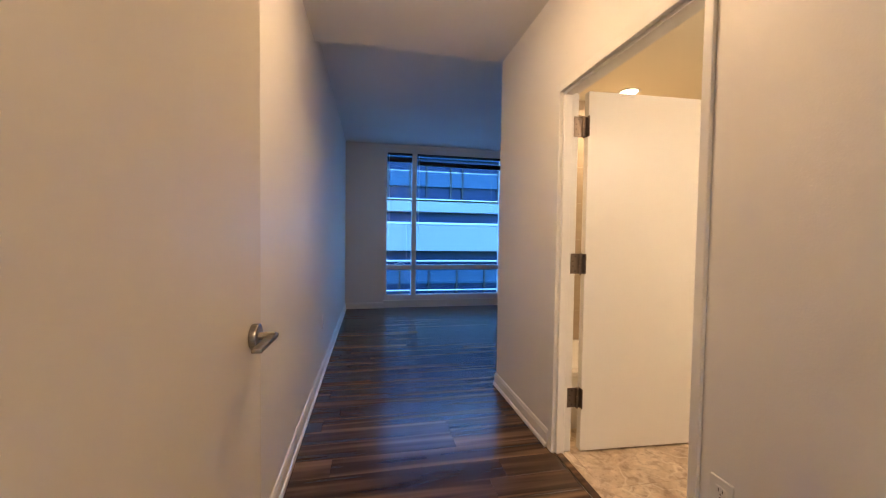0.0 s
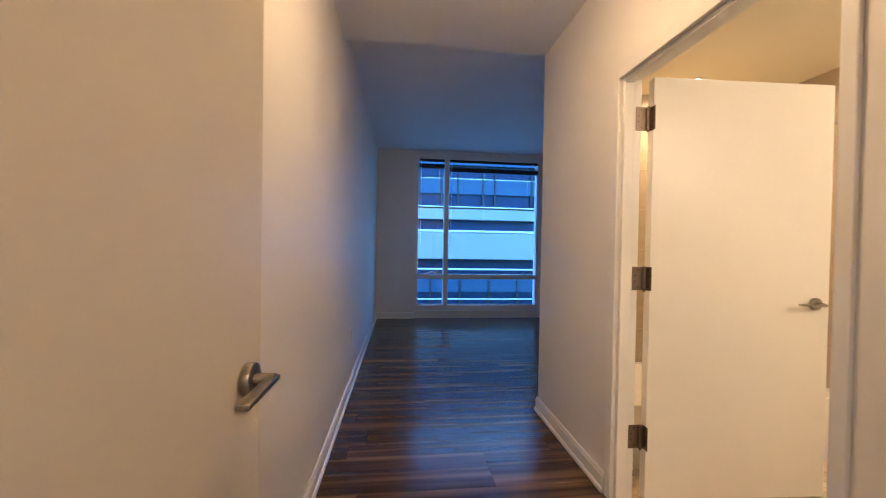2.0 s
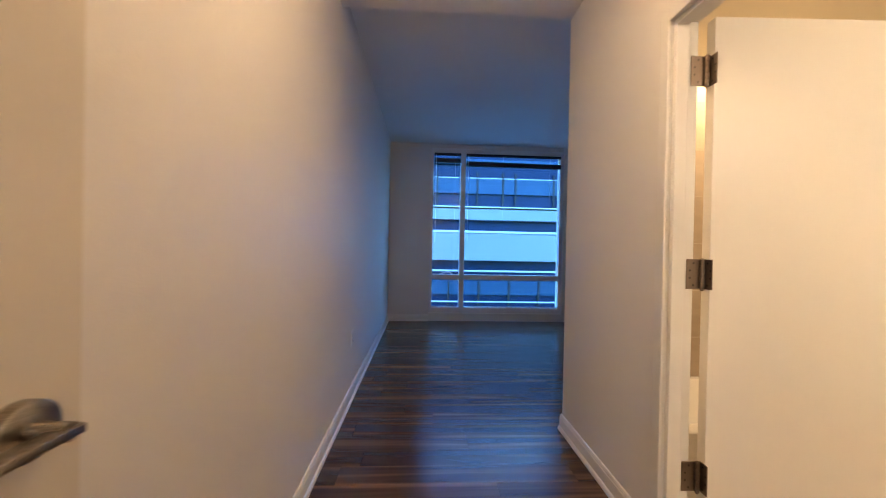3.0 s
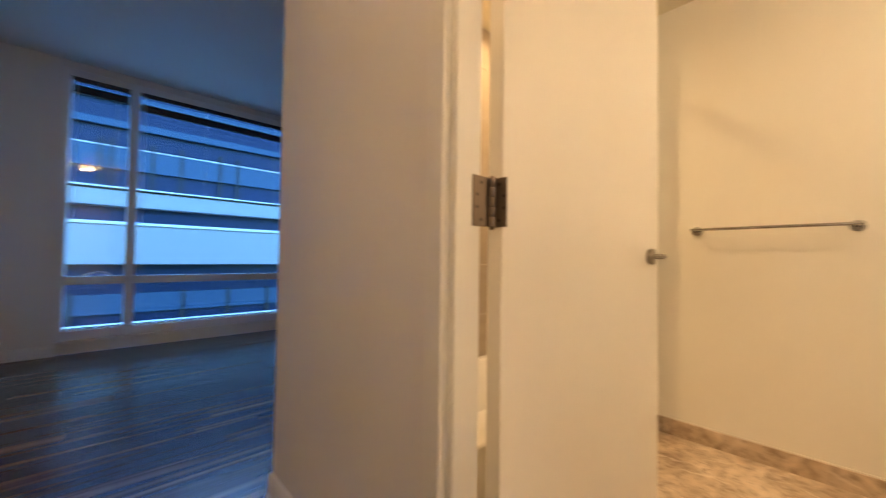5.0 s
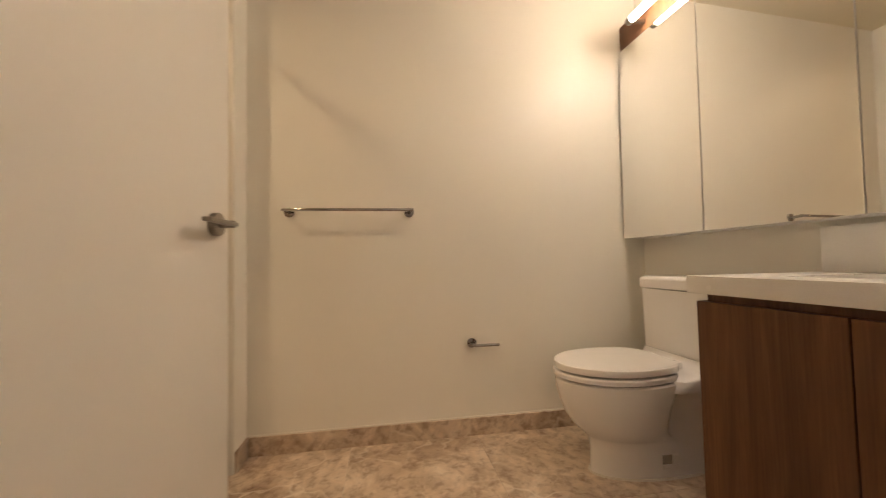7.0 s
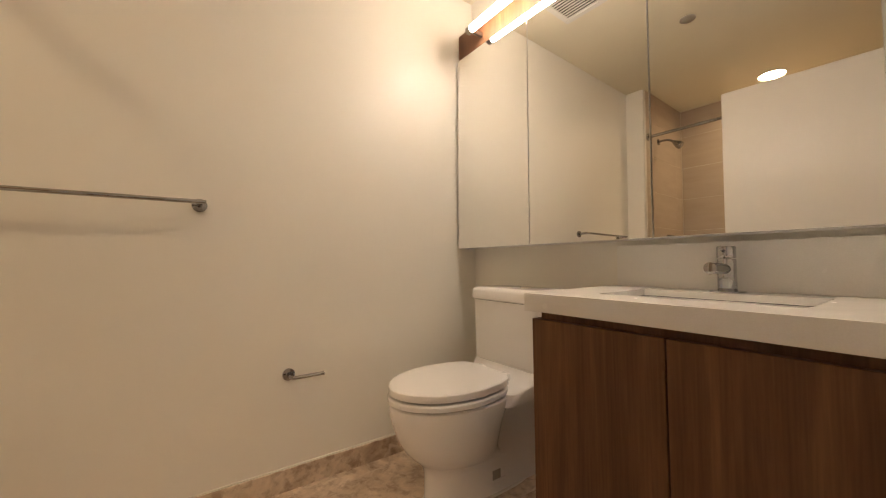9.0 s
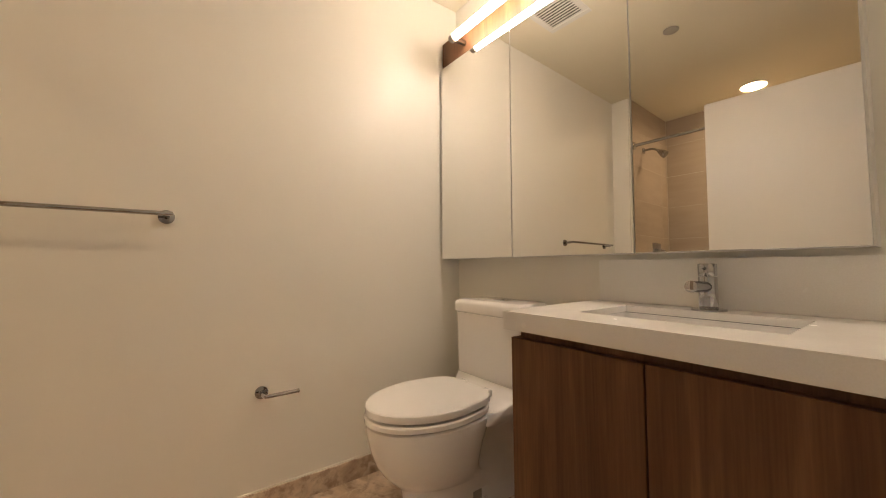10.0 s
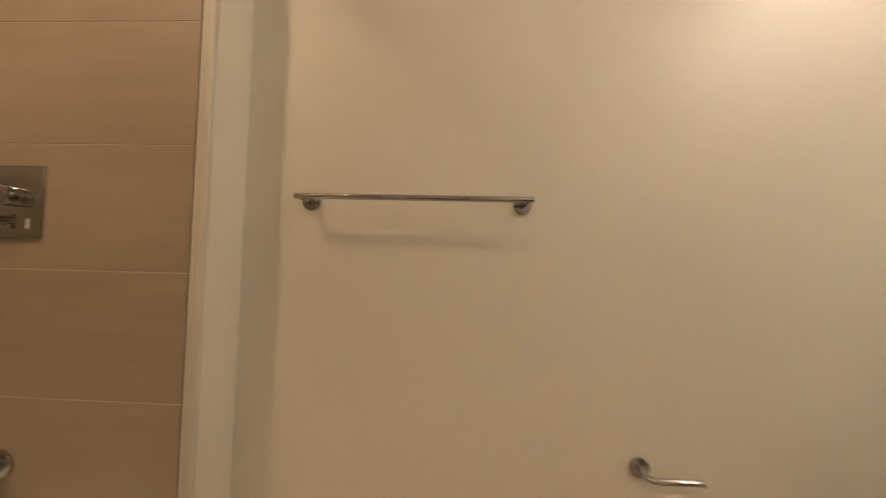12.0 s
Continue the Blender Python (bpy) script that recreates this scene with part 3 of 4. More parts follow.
def toilet():
    cx = 2.865
    ob = thing("toilet", (cx, 0.95, 0), "white one-piece toilet with closed lid against the wall", "toilet")
    bm = bmesh.new()
    add_loft(bm, [egg(cx, y0, y1, hw, z, flat=f) for z, y0, y1, hw, f in (
        (0.0, 0.70, 1.182, 0.106, 0.5), (0.02, 0.70, 1.180, 0.105, 0.5), (0.10, 0.72, 1.178, 0.104, 0.45), (0.135, 0.76, 1.184, 0.106, 0.4), (0.155, 0.84, 1.200, 0.120, 0.3), (0.180, 0.87, 1.228, 0.142, 0.2), (0.21, 0.878, 1.256, 0.160, 0.2),
        (0.25, 0.875, 1.280, 0.174, 0.2), (0.30, 0.865, 1.298, 0.183, 0.22), (0.345, 0.85, 1.308, 0.187, 0.3), (0.372, 0.84, 1.312, 0.188, 0.3), (0.383, 0.84, 1.310, 0.187, 0.3), (0.389, 0.845, 1.300, 0.180, 0.3))])
    part("bowl", bm, PORCELAIN, ob, "", True)
    bm = bmesh.new()
    add_loft(bm, [rounded_rect(cx - hw, cx + hw, YS + 0.012, y1, z, r, 8) for z, hw, y1, r in (
        (0.0, 0.104, 0.96, 0.03), (0.29, 0.104, 0.96, 0.03), (0.318, 0.107, 0.96, 0.03), (0.334, 0.122, 0.955, 0.04), (0.344, 0.160, 0.95, 0.05), (0.352, 0.184, 0.95, 0.06), (0.362, 0.190, 0.945, 0.065),
        (0.395, 0.192, 0.925, 0.07), (0.404, 0.190, 0.90, 0.07), (0.410, 0.190, 0.84, 0.055), (0.420, 0.193, 0.805, 0.04), (0.45, 0.200, 0.775, 0.03))])
    pedestal = part("pedestal", bm, PORCELAIN, ob, "", True)
    part("bolt_lip", boxes(((cx - 0.1075, 0.868, 0.040), (cx - 0.103, 0.938, 0.056), 0.0025, 2), ((cx - 0.1062, 0.868, 0.056), (cx - 0.103, 0.896, 0.092), 0.0015)), PORCELAIN, pedestal, "raised lip of the side recess")
    # flat grey plate: the recess's shade is put into its colour
    part("bolt_opening", boxes(((cx - 0.1052, 0.897, 0.057), (cx - 0.103, 0.938, 0.092))), BOLT_SHADE, pedestal, "bolt opening with its shade painted grey")
    bm = bmesh.new()
    add_loft(bm, [rounded_rect(cx - 0.204 - g, cx + 0.204 + g, YS + 0.012, 0.768 + g, z, 0.028) for z, g in ((0.44, 0.0), (0.60, 0.002), (0.724, 0.004))])
    part("tank", bm, PORCELAIN, ob, "", True)
    bm = bmesh.new()
    add_loft(bm, [rounded_rect(cx - 0.214 + g, cx + 0.214 - g, YS + 0.008, 0.782 - g, z, 0.032) for z, g in ((0.727, 0.004), (0.731, 0), (0.765, 0), (0.776, 0.004), (0.783, 0.014), (0.785, 0.030))])
    lid = part("tank_lid", bm, PORCELAIN, ob, "", True)
    part("flush_button", tube((cx, 0.68, 0.785), (cx, 0.68, 0.790), 0.022, sides=24, bevel=0.0015), CHROME, lid, "round chrome flush button", True)
    bm = bmesh.new()
    add_loft(bm, [egg(cx, 0.862 + g, 1.318 - g, 0.191 - g, z, 72, 0.74, 0.28) for z, g in ((0.393, 0.006), (0.397, 0.0), (0.412, 0.0), (0.4175, 0.005))])
    part("seat", bm, PORCELAIN, ob, "", True)
    bm = bmesh.new()
    add_loft(bm, [egg(cx, 0.856 + g, 1.314 - g, 0.188 - g, z, 72, 0.74, 0.28) for z, g in ((0.4235, 0.005), (0.427, 0.0), (0.449, 0.0), (0.4525, 0.0035))])
    part("lid", bm, PORCELAIN, ob, "", True)
    for dx in (-0.075, 0.075):
        part("lid_hinge", boxes(((cx + dx - 0.02, 0.822, 0.415), (cx + dx + 0.02, 0.866, 0.445), 0.006, 2)), PORCELAIN, ob, "", True)
    bm = bmesh.new()
    add_loft(bm, [egg(cx, 0.695, 1.19, 0.117, 0.0, flat=0.5), egg(cx, 0.70, 1.186, 0.112, 0.006, flat=0.5)])
    part("sealant", bm, SILICONE, ob)
    return ob


toilet()


# ---- vanity ----
VX0, VX1, VYF = 1.60, 2.432, 1.068


def vanity():
    ob = thing("vanity_cabinet", ((VX0 + VX1) / 2, 0.85, 0), "dark walnut veneer vanity cabinet with two flat doors", "cabinet")
    part("body", boxes(((VX0, YS + 0.004, 0.09), (VX1 - 0.019, VYF - 0.045, 0.11)), ((VX0, VYF - 0.042, 0.09), (VX1 - 0.019, VYF - 0.024, 0.7585)), ((VX0, YS + 0.004, 0.11), (VX0 + 0.018, VYF - 0.045, 0.7585)),
         ((VX1 - 0.037, YS + 0.004, 0.11), (VX1 - 0.019, VYF - 0.045, 0.7585)), ((VX0, YS + 0.004, 0), (VX1 - 0.04, VYF - 0.08, 0.088))), WALNUT, ob)
    part("side_panel", boxes(((VX1 - 0.018, YS + 0.004, 0), (VX1, VYF - 0.022, 0.735), 0.001)), WALNUT, ob)
    part("finger_channel", boxes(((VX0, VYF - 0.0235, 0.722), (VX1 - 0.0185, VYF - 0.021, 0.7585))), WALNUT, ob, "dark recessed finger channel")
    part("door", boxes(((2.0645, VYF - 0.020, 0.085), (VX1, VYF, 0.735), 0.0012)), WALNUT, ob)
    part("door", boxes(((1.692, VYF - 0.020, 0.085), (2.0605, VYF, 0.735), 0.0012)), WALNUT, ob)
    part("filler", boxes(((VX0, VYF - 0.020, 0.085), (1.688, VYF, 0.735), 0.0012)), WALNUT, ob)
    return ob


vanity()
CT0, CT1 = 0.759, 0.811
SX0, SX1, SY0, SY1 = 1.858, 2.285, 0.700, 0.955


def counter():
    ob = thing("vanity_counter", ((VX0 + VX1) / 2, 0.85, CT0), "thick white quartz vanity counter with low backsplash", "countertop")
    x0, x1, y0, y1 = XB + 0.002, 2.446, YS + 0.002, 1.087
    zt = CT1 - 0.02
    bm = boxes(((x0, y0, zt), (SX0, y1 - 0.02, CT1)), ((SX1, y0, zt), (x1 - 0.02, y1 - 0.02, CT1)), ((SX0, y0, zt), (SX1, SY0, CT1)), ((SX0, SY1, zt), (SX1, y1 - 0.02, CT1)))
    bmesh.ops.remove_doubles(bm, verts=bm.verts, dist=0.0001)
    part("slab", bm, QUARTZ, ob)
    part("front_apron", boxes(((x0, y1 - 0.02, CT0), (x1, y1, CT1 + 0.0002), 0.0015, 2)), QUARTZ, ob)
    part("side_apron", boxes(((x1 - 0.02, y0, CT0), (x1, y1 - 0.0201, CT1 + 0.0001), 0.0012)), QUARTZ, ob)
    part("backsplash", boxes(((x0, y0, CT1), (2.425, y0 + 0.02, 0.957), 0.0015, 2)), QUARTZ, ob)
    return ob


counter()


def sink():
    ob = thing("undermount_sink", ((SX0 + SX1) / 2, (SY0 + SY1) / 2, 0.68), "rectangular white undermount basin under the counter", "sink")
    bm = bmesh.new()
    g = 0.006
    def ring(o, z, r):
        return rounded_rect(SX0 - o, SX1 + o, SY0 - o, SY1 + o, z, r)
    zt = CT1 - 0.0225
    # near-black strip paints in the shadow line below the slab's overhang
    part("shadow_strip", boxes(((SX0 - 0.03, SY0 - 0.03, zt), (SX0 - 0.012, SY1 + 0.03, zt + 0.0024)), ((SX1 + 0.012, SY0 - 0.03, zt), (SX1 + 0.03, SY1 + 0.03, zt + 0.0024)), ((SX0 - 0.012, SY0 - 0.03, zt), (SX1 + 0.012, SY0 - 0.012, zt + 0.0024)), ((SX0 - 0.012, SY1 + 0.012, zt), (SX1 + 0.012, SY1 + 0.03, zt + 0.0024))), DARK, ob, "dark strip as the shadow line under the counter")
    add_loft(bm, [ring(0.03, zt - 0.012, 0.03), ring(0.03, zt, 0.03), ring(g, zt, 0.02), ring(g - 0.004, zt - 0.06, 0.03), ring(-0.03, zt - 0.105, 0.05), ring(-0.10, zt - 0.112, 0.03)], caps=False)
    bmesh.ops.contextual_create(bm, geom=[v for v in bm.verts if v.co.z < zt - 0.1115])
    part("basin", bm, PORCELAIN, ob, "", True)
    part("drain", tube((2.07, 0.83, zt - 0.112), (2.07, 0.83, zt - 0.108), 0.022, sides=24, bevel=0.001), CHROME, ob, "chrome drain", True)
    return ob


sink()


def faucet():
    x, y, z = 2.072, 0.664, CT1
    ob = thing("basin_faucet", (x, y, z), "chrome single-hole faucet with a short round spout", "faucet")
    part("base_plate", tube((x, y, z), (x, y, z + 0.005), 0.042, sides=36, bevel=0.0015), CHROME, ob, "", True)
    part("body", tube((x, y, z + 0.005), (x, y, z + 0.094), 0.0225, sides=32, bevel=0.001), CHROME, ob, "", True)
    part("cap", tube((x, y, z + 0.0955), (x, y, z + 0.130), 0.0225, sides=32, bevel=0.0025), CHROME, ob, "", True)
    spout = part("spout", tube((x, y + 0.012, z + 0.066), (x + 0.005, y + 0.098, z + 0.070), 0.0150, sides=28), CHROME, ob, "", True)
    part("aerator", tube((x + 0.005, y + 0.098, z + 0.070), (x + 0.0053, y + 0.104, z + 0.0703), 0.0158, sides=28, bevel=0.001), CHROME, spout, "round chrome spout end", True)
    part("pin_lever", tube((x, y + 0.02, z + 0.116), (x - 0.004, y + 0.050, z + 0.122), 0.0045, sides=14), CHROME, ob, "", True)
    return ob


faucet()


# ---- mirror cabinet and its light ----
MX = (3.252, 2.757, 2.252, 1.768)
MZ0, MZ1, MYF = 0.975, 2.008, 0.697


def mirror_cabinet():
    ob = thing("mirror_cabinet", (2.5, 0.64, MZ0), "wall-hung medicine cabinet with three mirrored doors", "mirror cabinet")
    part("end_panel", boxes(((MX[3] - 0.003, YS, MZ0), (MX[3] + 0.0015, MYF - 0.017, MZ1 - 0.002))), PLASTIC, ob)
    part("bottom_panel", boxes(((MX[3] + 0.002, YS, MZ0), (MX[0] - 0.002, MYF - 0.028, MZ0 + 0.0038))), PLASTIC, ob)
    part("body", boxes(((MX[3] + 0.002, YS, MZ0 + 0.004), (MX[0] - 0.002, MYF - 0.028, MZ1 - 0.001))), DARK, ob)
    for k in range(3):
        xc, hw = (MX[k] + MX[k + 1]) / 2, (MX[k] - MX[k + 1]) / 2 - 0.0018
        hang = pose(2.5, MYF, (MZ0 + MZ1) / 2, 0.55, 0, 1.1) @ Matrix.Translation((xc - 2.5, 0, 0))
        h = (MZ1 - MZ0) / 2 - 0.001
        def hung(bm):
            bmesh.ops.transform(bm, matrix=hang, verts=bm.verts)
            return bm
        d = part("mirror_door", hung(boxes(((-hw, -0.0145, -h), (hw, -0.0045, h), 0.0008))), PLASTIC, ob, "mirrored cabinet door")
        part("mirror", hung(boxes(((-hw + 0.0003, -0.004, -h + 0.0003), (hw - 0.0003, 0, h - 0.0003), 0.0006))), MIRROR, d, "clear silvered mirror")
    return ob


mirror_cabinet()


def vanity_light():
    ob = thing("vanity_light", (2.5, 0.70, 2.08), "lit tube lamp on a dark walnut board above the mirrors", "wall lamp")
    part("backboard", boxes(((MX[3], YS, 2.009), (MX[0], MYF - 0.002, 2.150), 0.001)), WALNUT, ob, "dark walnut board")
    ty, tz = 0.772, 2.062
    part("tube", tube((3.045, ty, tz), (1.985, ty, tz), 0.0185, sides=28), TUBE_GLOW, ob, "glowing white tube", True)
    for a, b in ((3.075, 3.045), (1.985, 1.955)):
        cap = part("end_cap", tube((a, ty, tz), (b, ty, tz), 0.0195, sides=28, bevel=0.002), NICKEL, ob, "satin metal end cap", True)
        xm = (a + b) / 2
        part("bracket", boxes(((xm - 0.008, MYF - 0.002, tz - 0.010), (xm + 0.008, ty - 0.012, tz + 0.010), 0.001)), NICKEL, cap)
    return ob


vanity_light()


# ---- wall fittings ----
def towel_bar():
    z, y0, y1, x = 1.120, 1.882, 2.450, XBK
    ob = thing("towel_bar", (x, (y0 + y1) / 2, z), "straight chrome towel bar fixed to the wall", "towel bar")
    part("bar", tube((x - 0.068, y0 - 0.018, z + 0.005), (x - 0.068, y1 + 0.018, z + 0.005), 0.0075, sides=20, bevel=0.001), CHROME, ob, "", True)
    for y in (y0, y1):
        p = part("post", tube((x - 0.008, y, z), (x - 0.063, y, z + 0.004), 0.0085, sides=18), CHROME, ob, "", True)
        part("rose", tube((x, y, z), (x - 0.009, y, z), 0.024, sides=30, bevel=0.002), CHROME, p, "", True)
    return ob


towel_bar()


def paper_holder():
    x, y, z = XBK, 1.577, 0.459
    ob = thing("toilet_paper_holder", (x, y, z), "empty chrome toilet paper holder with an open arm", "paper holder")
    part("rose", tube((x, y, z), (x - 0.010, y, z), 0.024, sides=30, bevel=0.002), CHROME, ob, "", True)
    pts = [(x - 0.009, y, z), (x - 0.046, y - 0.001, z - 0.002), (x - 0.056, y - 0.005, z - 0.003), (x - 0.060, y - 0.016, z - 0.003), (x - 0.060, y - 0.120, z - 0.003)]
    arm = part("arm", sweep(pts, 0.0075, 16), CHROME, ob, "", True)
    part("tip", tube(pts[-1], (x - 0.060, y - 0.126, z - 0.003), 0.0085, sides=16, bevel=0.001), CHROME, arm, "", True)
    return ob


paper_holder()


# ---- tub and shower ----
def bathtub():
    x0, x1, y0, y1, zr = XB + 0.004, XT - 0.004, 2.722, YN - 0.004, 0.37
    ob = thing("bathtub", ((x0 + x1) / 2, (y0 + y1) / 2, 0), "white alcove bathtub with a flat apron", "bathtub")
    part("apron", boxes(((x0, y0, 0), (x1, y0 + 0.03, zr - 0.03), 0.004, 2)), PORCELAIN, ob, "", True)
    bm = bmesh.new()
    add_loft(bm, [rounded_rect(x0, x1, y0 - 0.004, y1, zr - 0.029, 0.012), rounded_rect(x0, x1, y0 - 0.004, y1, zr - 0.006, 0.012), rounded_rect(x0 + 0.006, x1 - 0.006, y0 + 0.002, y1 - 0.006, zr, 0.012),
                  rounded_rect(x0 + 0.09, x1 - 0.07, y0 + 0.07, y1 - 0.05, zr, 0.10), rounded_rect(x0 + 0.10, x1 - 0.08, y0 + 0.08, y1 - 0.06, zr - 0.015, 0.10),
                  rounded_rect(x0 + 0.22, x1 - 0.13, y0 + 0.12, y1 - 0.10, 0.10, 0.12), rounded_rect(x0 + 0.30, x1 - 0.20, y0 + 0.18, y1 - 0.16, 0.07, 0.10)], caps=False)
    bmesh.ops.contextual_create(bm, geom=[v for v in bm.verts if v.co.z < 0.071])
    part("basin", bm, PORCELAIN, ob, "", True)
    return ob


bathtub()


def shower_valve():
    x, y, z = XT, 3.125, 1.083
    ob = thing("shower_valve", (x, y, z), "square chrome shower valve plate with lever handle", "shower valve")
    part("plate", boxes(((x - 0.006, y - 0.085, z - 0.088), (x, y + 0.085, z + 0.088), 0.002, 2)), CHROME, ob, "", True)
    hub = part("hub", tube((x - 0.006, y - 0.02, z + 0.012), (x - 0.050, y - 0.02, z + 0.012), 0.024, sides=28, bevel=0.002), CHROME, ob, "", True)
    part("handle", tube((x - 0.040, y - 0.045, z + 0.010), (x - 0.043, y + 0.062, z + 0.020), 0.010, sides=18, bevel=0.001), CHROME, hub, "", True)
    div = part("diverter", tube((x - 0.006, y + 0.01, z - 0.045), (x - 0.030, y + 0.01, z - 0.045), 0.011, sides=20), CHROME, ob, "", True)
    part("diverter_lever", boxes(((x - 0.034, y + 0.004, z - 0.070), (x - 0.026, y + 0.016, z - 0.030), 0.002)), CHROME, div)
    part("mark", boxes(((x - 0.0075, y - 0.058, z - 0.064), (x - 0.006, y - 0.048, z - 0.040), 0.0005)), PLASTIC, ob)
    return ob


shower_valve()


def tub_spout():
    x, y, z = XT, 3.105, 0.615 - 0.148
    ob = thing("tub_spout", (x, y, z), "round chrome tub spout below the valve", "tub spout")
    part("rose", tube((x, y, z), (x - 0.008, y, z), 0.034, sides=30, bevel=0.002), CHROME, ob, "", True)
    part("spout", sweep([(x - 0.008, y, z), (x - 0.10, y, z), (x - 0.135, y, z - 0.004), (x - 0.150, y, z - 0.018), (x - 0.152, y, z - 0.03)], 0.019, 20), CHROME, ob, "", True)
    return ob


tub_spout()


def shower_head():
    x, y, z = XT, 2.90, 1.985
    ob = thing("wall_shower", (x, y, z), "chrome shower head on a bent arm", "shower head")
    part("rose", tube((x, y, z), (x - 0.008, y, z), 0.026, sides=28, bevel=0.002), CHROME, ob, "", True)
    part("arm", sweep([(x - 0.006, y, z), (x - 0.045, y, z + 0.003), (x - 0.080, y, z - 0.002), (x - 0.105, y, z - 0.014), (x - 0.122, y, z - 0.028)], 0.0095, 16), CHROME, ob, "", True)
    ball, a, b = Vector((x - 0.122, y, z - 0.028)), Vector((x - 0.132, y, z - 0.036)), Vector((x - 0.162, y, z - 0.062))
    part("swivel", tube(ball, a, 0.014, 0.016, sides=24, bevel=0.002), CHROME, ob, "", True)
    head = part("head", tube(a, b, 0.018, 0.031, sides=30), CHROME, ob, "", True)
    part("face", tube(b, b + (b - a).normalized() * 0.022, 0.032, sides=30, bevel=0.002), CHROME, head, "", True)
    return ob


shower_head()


def shower_rod():
    y, z = 2.70, 1.985
    ob = thing("shower_rod", ((XB + XT) / 2, y, z), "straight chrome shower curtain rod across the tub", "curtain rod")
    part("rod", tube((XB + 0.01, y, z), (XT - 0.01, y, z), 0.0125, sides=20), CHROME, ob, "", True)
    for a, s in ((XB, 1), (XT - 0.0, -1)):
        part("flange", tube((a, y, z), (a + s * 0.014, y, z), 0.030, sides=28, bevel=0.003), CHROME, ob, "", True)
    return ob


shower_rod()


# ---- ceiling fittings ----
def ceiling_vent():
    x0, x1, y0, y1, z = 2.76, 3.02, 1.14, 1.40, Z_BATH
    ob = thing("ceiling_vent", ((x0 + x1) / 2, (y0 + y1) / 2, z), "square white louvred ceiling vent", "vent")
    f = 0.034
    part("frame", boxes(((x0, y0, z - 0.008), (x1, y0 + f, z), 0.002), ((x0, y1 - f, z - 0.008), (x1, y1, z), 0.002), ((x0, y0 + f, z - 0.008), (x0 + f, y1 - f, z), 0.002), ((x1 - f, y0 + f, z - 0.008), (x1, y1 - f, z), 0.002)), PLASTIC, ob)
    part("backing", boxes(((x0 + f, y0 + f, z - 0.0016), (x1 - f, y1 - f, z - 0.0004))), DARK, ob)
    n = 9
    for k in range(n):
        y = y0 + f + (k + 0.5) * (y1 - y0 - 2 * f) / n
        bm = boxes(((x0 + f, -0.0075, -0.001), (x1 - f, 0.0075, 0.001)))
        bmesh.ops.transform(bm, matrix=Matrix.Translation((0, y, z - 0.006)) @ Matrix.Rotation(radians(14), 4, "X"), verts=bm.verts)
        part("slat", bm, PLASTIC, ob)
    return ob


ceiling_vent()
sp = thing("sprinkler_cover", (2.55, 1.94, Z_BATH), "round flush sprinkler cover in the ceiling", "sprinkler cover")
part("cover", tube((2.55, 1.94, Z_BATH - 0.006), (2.55, 1.94, Z_BATH), 0.042, sides=32, bevel=0.002), paint("grey_cover", (0.42, 0.39, 0.34), 0.5, 0.02), sp, "", True)


# ---- floors and tiles, piece by piece ----
def piece(name, me, at, parent):
    ob = new(name, me)
    ob.parent = parent
    ob.location = at
    return ob


def slab_mesh(name, size, mat, bevel):
    return mesh_of(name, boxes(((0, 0, 0), size, bevel)), mat)


floor = setting("floor", boxes(((-0.9, -1.7, -0.2), (XR + 0.01, 0.62, -0.012)), ((0, 0.62, -0.2), (XR + 0.03, YC, -0.012)), ((0, YC, -0.2), (XE, YW, -0.012))), DARK, "dark brown wood plank floor", "floor")
rng = random.Random(5)
PW, PL, GAP = 0.152, 1.22, 0.0007
whole = {}


def plank(x0, x1, y0, y1):
    key = (round(x1 - x0, 3), round(y1 - y0, 3))
    if key not in whole:
        whole[key] = slab_mesh("plank", (key[0] - GAP, key[1] - GAP, 0.012), FLOOR_WOOD, 0.0009)
    piece("plank", whole[key], (x0, y0, -0.012), floor)


y = -1.6
while y < YW:
    y1 = min(y + PW, YW)
    lo, hi = (0.0, XE) if y >= YC - 0.09 else (-0.8, XR + 0.03) if y < 0.3 else (0.0, XR + 0.005)
    x = lo - round(rng.uniform(0.1, 1.1), 1)
    while x < hi - 0.01:
        a, b = max(x, lo), min(x + PL, hi)
        if b - a > 0.02:
            plank(a, b, y, y1)
        x += PL
    y = y1

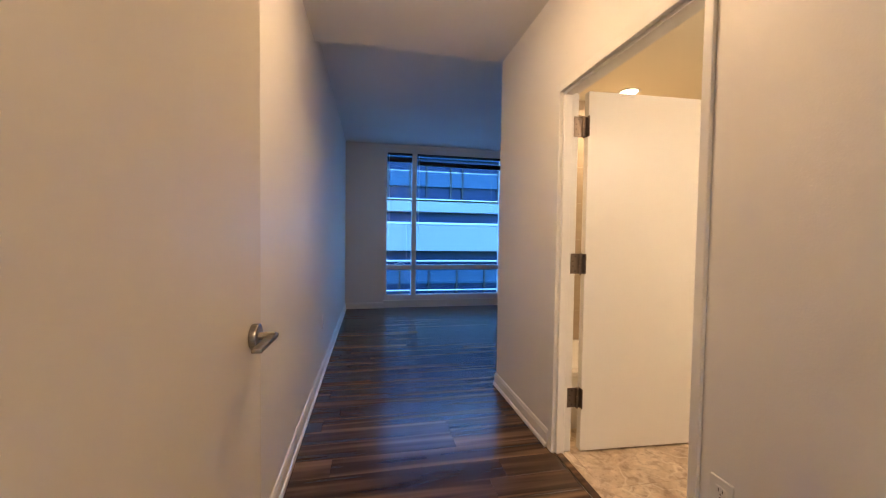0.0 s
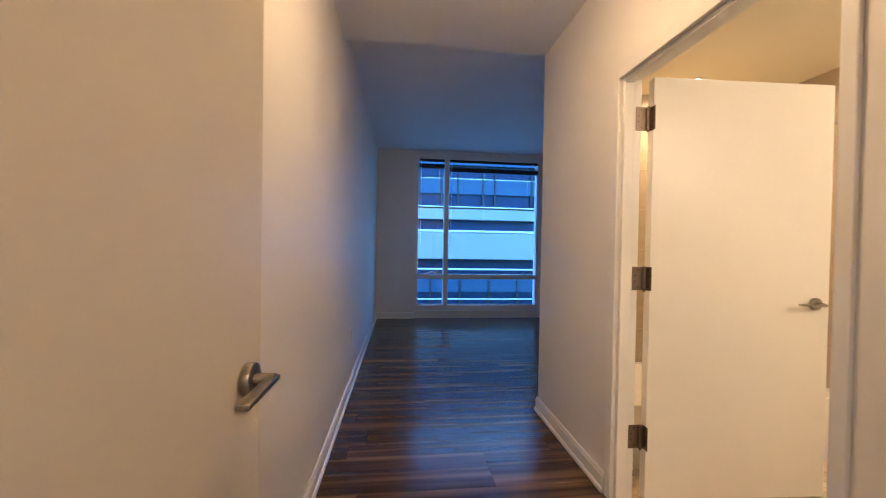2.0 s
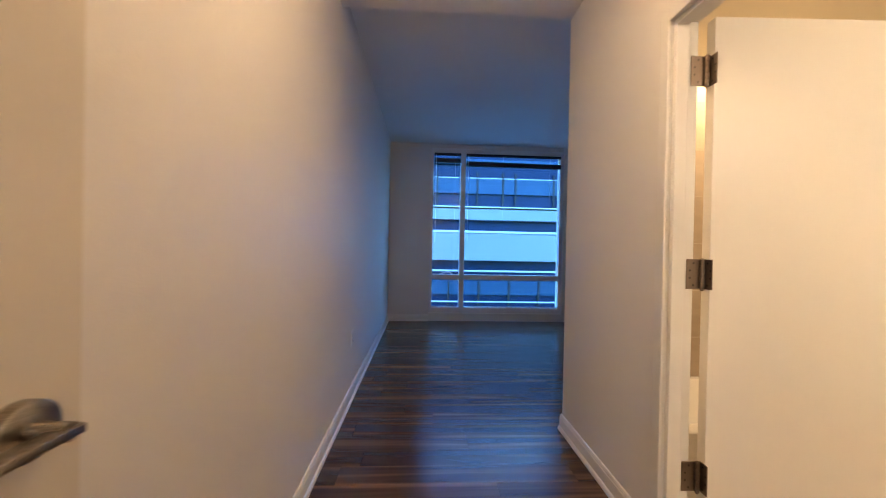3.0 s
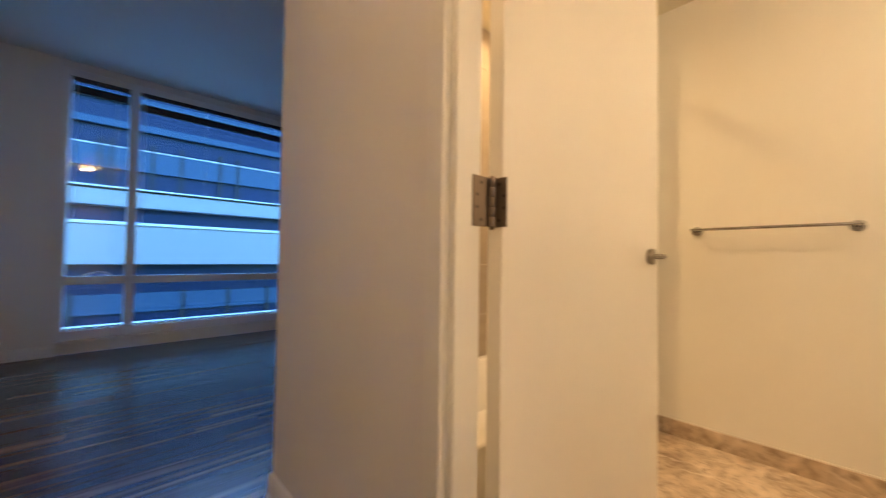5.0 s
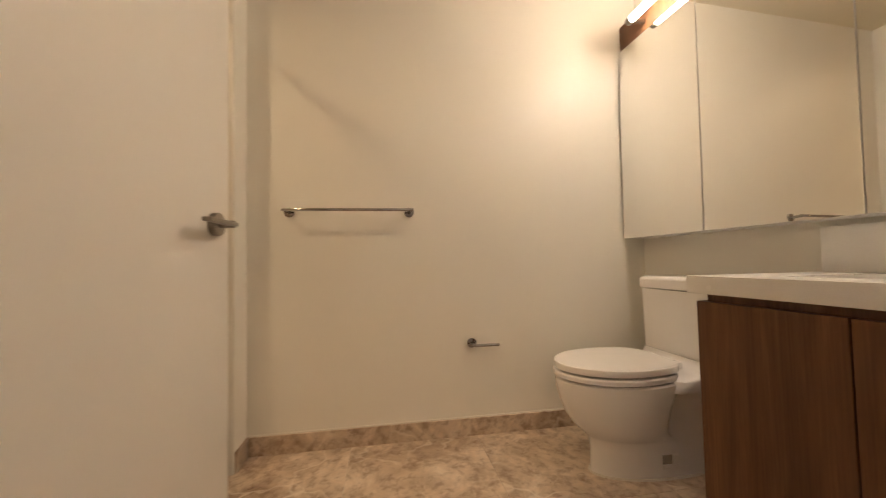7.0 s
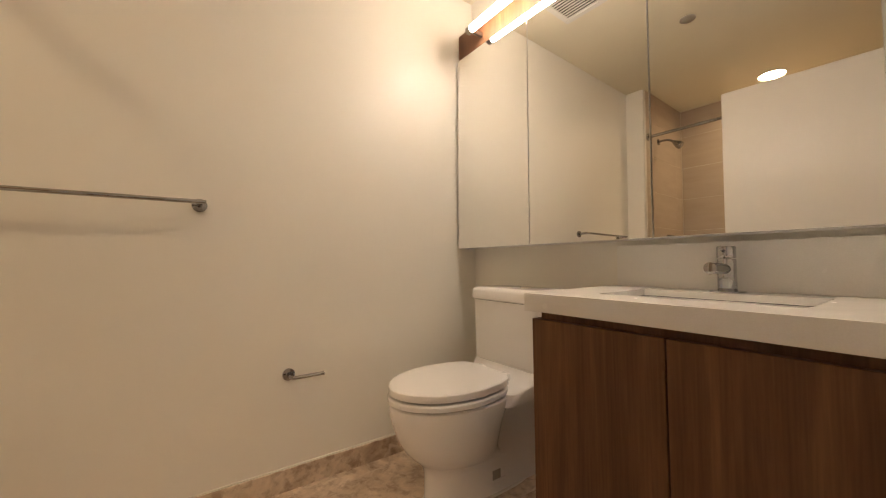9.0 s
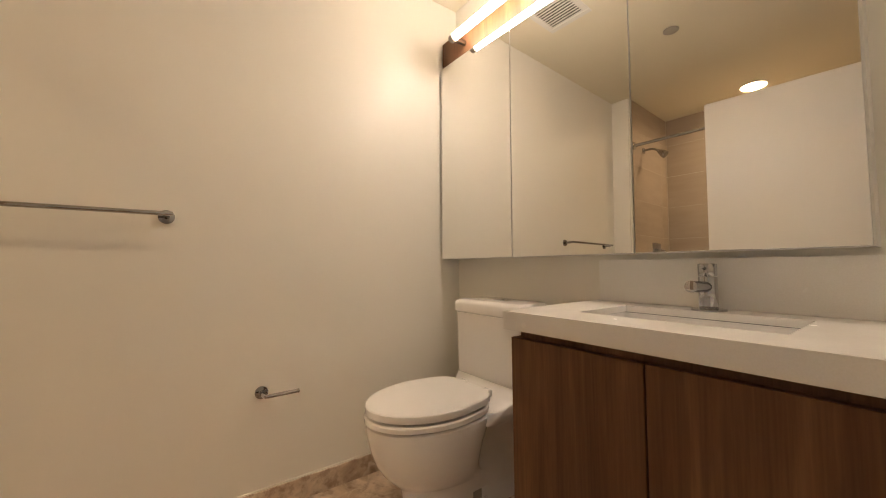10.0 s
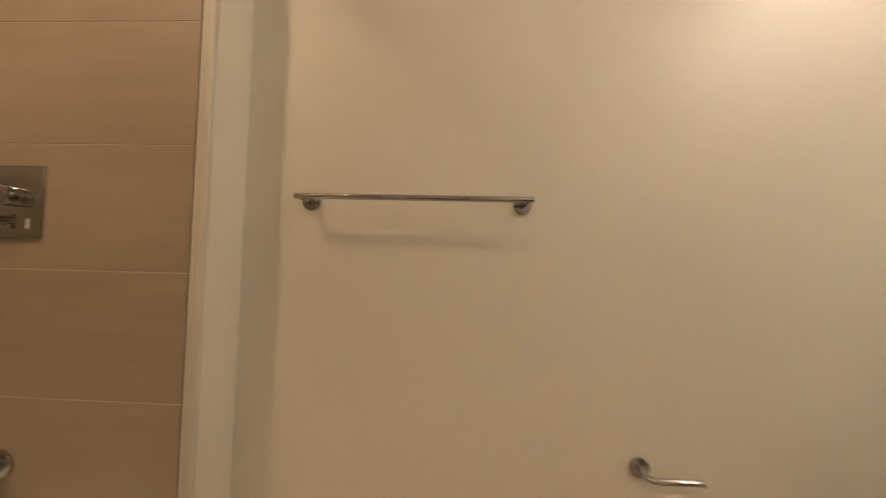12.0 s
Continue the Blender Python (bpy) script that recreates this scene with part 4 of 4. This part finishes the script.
bath_floor = setting("floor_bath", boxes(((XB - 0.09, DY0 - 0.01, -0.2), (XB, DY1 + 0.01, -0.002)), ((XB, YS, -0.2), (XBK, YN, -0.002))), GROUT, "polished brown marble tile floor", "floor")
TS = 0.61
made = {}
x = XB - 0.085
while x < XBK - 0.01:
    x1 = min(x + TS, XBK - 0.001)
    y = YS - 0.24
    while y < YN - 0.8 + TS:
        a, b = max(y, YS), min(y + 0.305 * 2, 2.74)
        lo = x
        if b - a > 0.01:
            if x < XB:
                a2, b2 = max(a, DY0 - 0.011), min(b, DY1 + 0.011)
                if b2 - a2 > 0.02:
                    key = (round(XB - x, 3), round(b2 - a2, 3))
                    made.setdefault(key, slab_mesh("tile", (key[0] - 0.0015, key[1] - 0.0015, 0.004), MARBLE, 0.0006))
                    piece("tile", made[key], (x, a2, -0.003), bath_floor)
                lo = XB
            key = (round(x1 - lo, 3), round(b - a, 3))
            made.setdefault(key, slab_mesh("tile", (key[0] - 0.0015, key[1] - 0.0015, 0.004), MARBLE, 0.0006))
            piece("tile", made[key], (lo, a, -0.003), bath_floor)
        y += TS
    x = x1

# tan tiles of the tub alcove, 0.30 high, three walls
tile_east = setting("wall_tile_east", boxes(((XT + 0.0012, YWING + 0.036, 0.02), (XT + 0.0118, YN, Z_BATH))), GROUT, "large tan wall tiles at the shower end", "tiled wall")
tile_north = setting("wall_tile_north", boxes(((XB, YN + 0.0012, 0.02), (XT + 0.006, YN + 0.0118, Z_BATH))), GROUT, "large tan wall tiles behind the tub", "tiled wall")
tile_west = setting("wall_tile_west", boxes(((XB - 0.004, 2.674, 0.02), (XB + 0.0055, YN, Z_BATH))), GROUT, "large tan wall tiles at the tub end", "tiled wall")
Z_ROW = 0.925 - 0.302 * 3
tile_meshes = {}


def wall_piece(size, at, parent):
    key = tuple(round(s, 3) for s in size)
    if key not in tile_meshes:
        tile_meshes[key] = slab_mesh("tile", key, TILE, 0.0007)
    piece("tile", tile_meshes[key], at, parent)


for r in range(0, 8):
    z0, z1 = max(0.004, Z_ROW + 0.302 * r), min(Z_ROW + 0.302 * (r + 1), Z_BATH - 0.001)
    if z1 - z0 < 0.02:
        continue
    h = z1 - z0 - 0.0025
    for a, b in ((2.676, 3.285), (3.285, YN)):
        wall_piece((0.006, b - a - 0.0025, h), (XT, a, z0), tile_east)
        wall_piece((0.006, b - a - 0.0025, h), (XB + 0.0008, a, z0), tile_west)
    for a, b in ((XB + 0.007, 1.90), (1.90, 2.51), (2.51, XT)):
        wall_piece((b - a - 0.0025, 0.006, h), (a, YN, z0), tile_north)
setting("tile_edge_trim", boxes(((XT - 0.001, YWING, 0.0), (XT + 0.011, 2.660, Z_BATH), 0.003), ((XT + 0.001, 2.660, 0.0), (XT + 0.011, 2.674, Z_BATH), 0.001)), paint("painted_edge", (0.76, 0.73, 0.66), 0.4, 0.05), "pale painted edge strip beside the tiles", "trim")
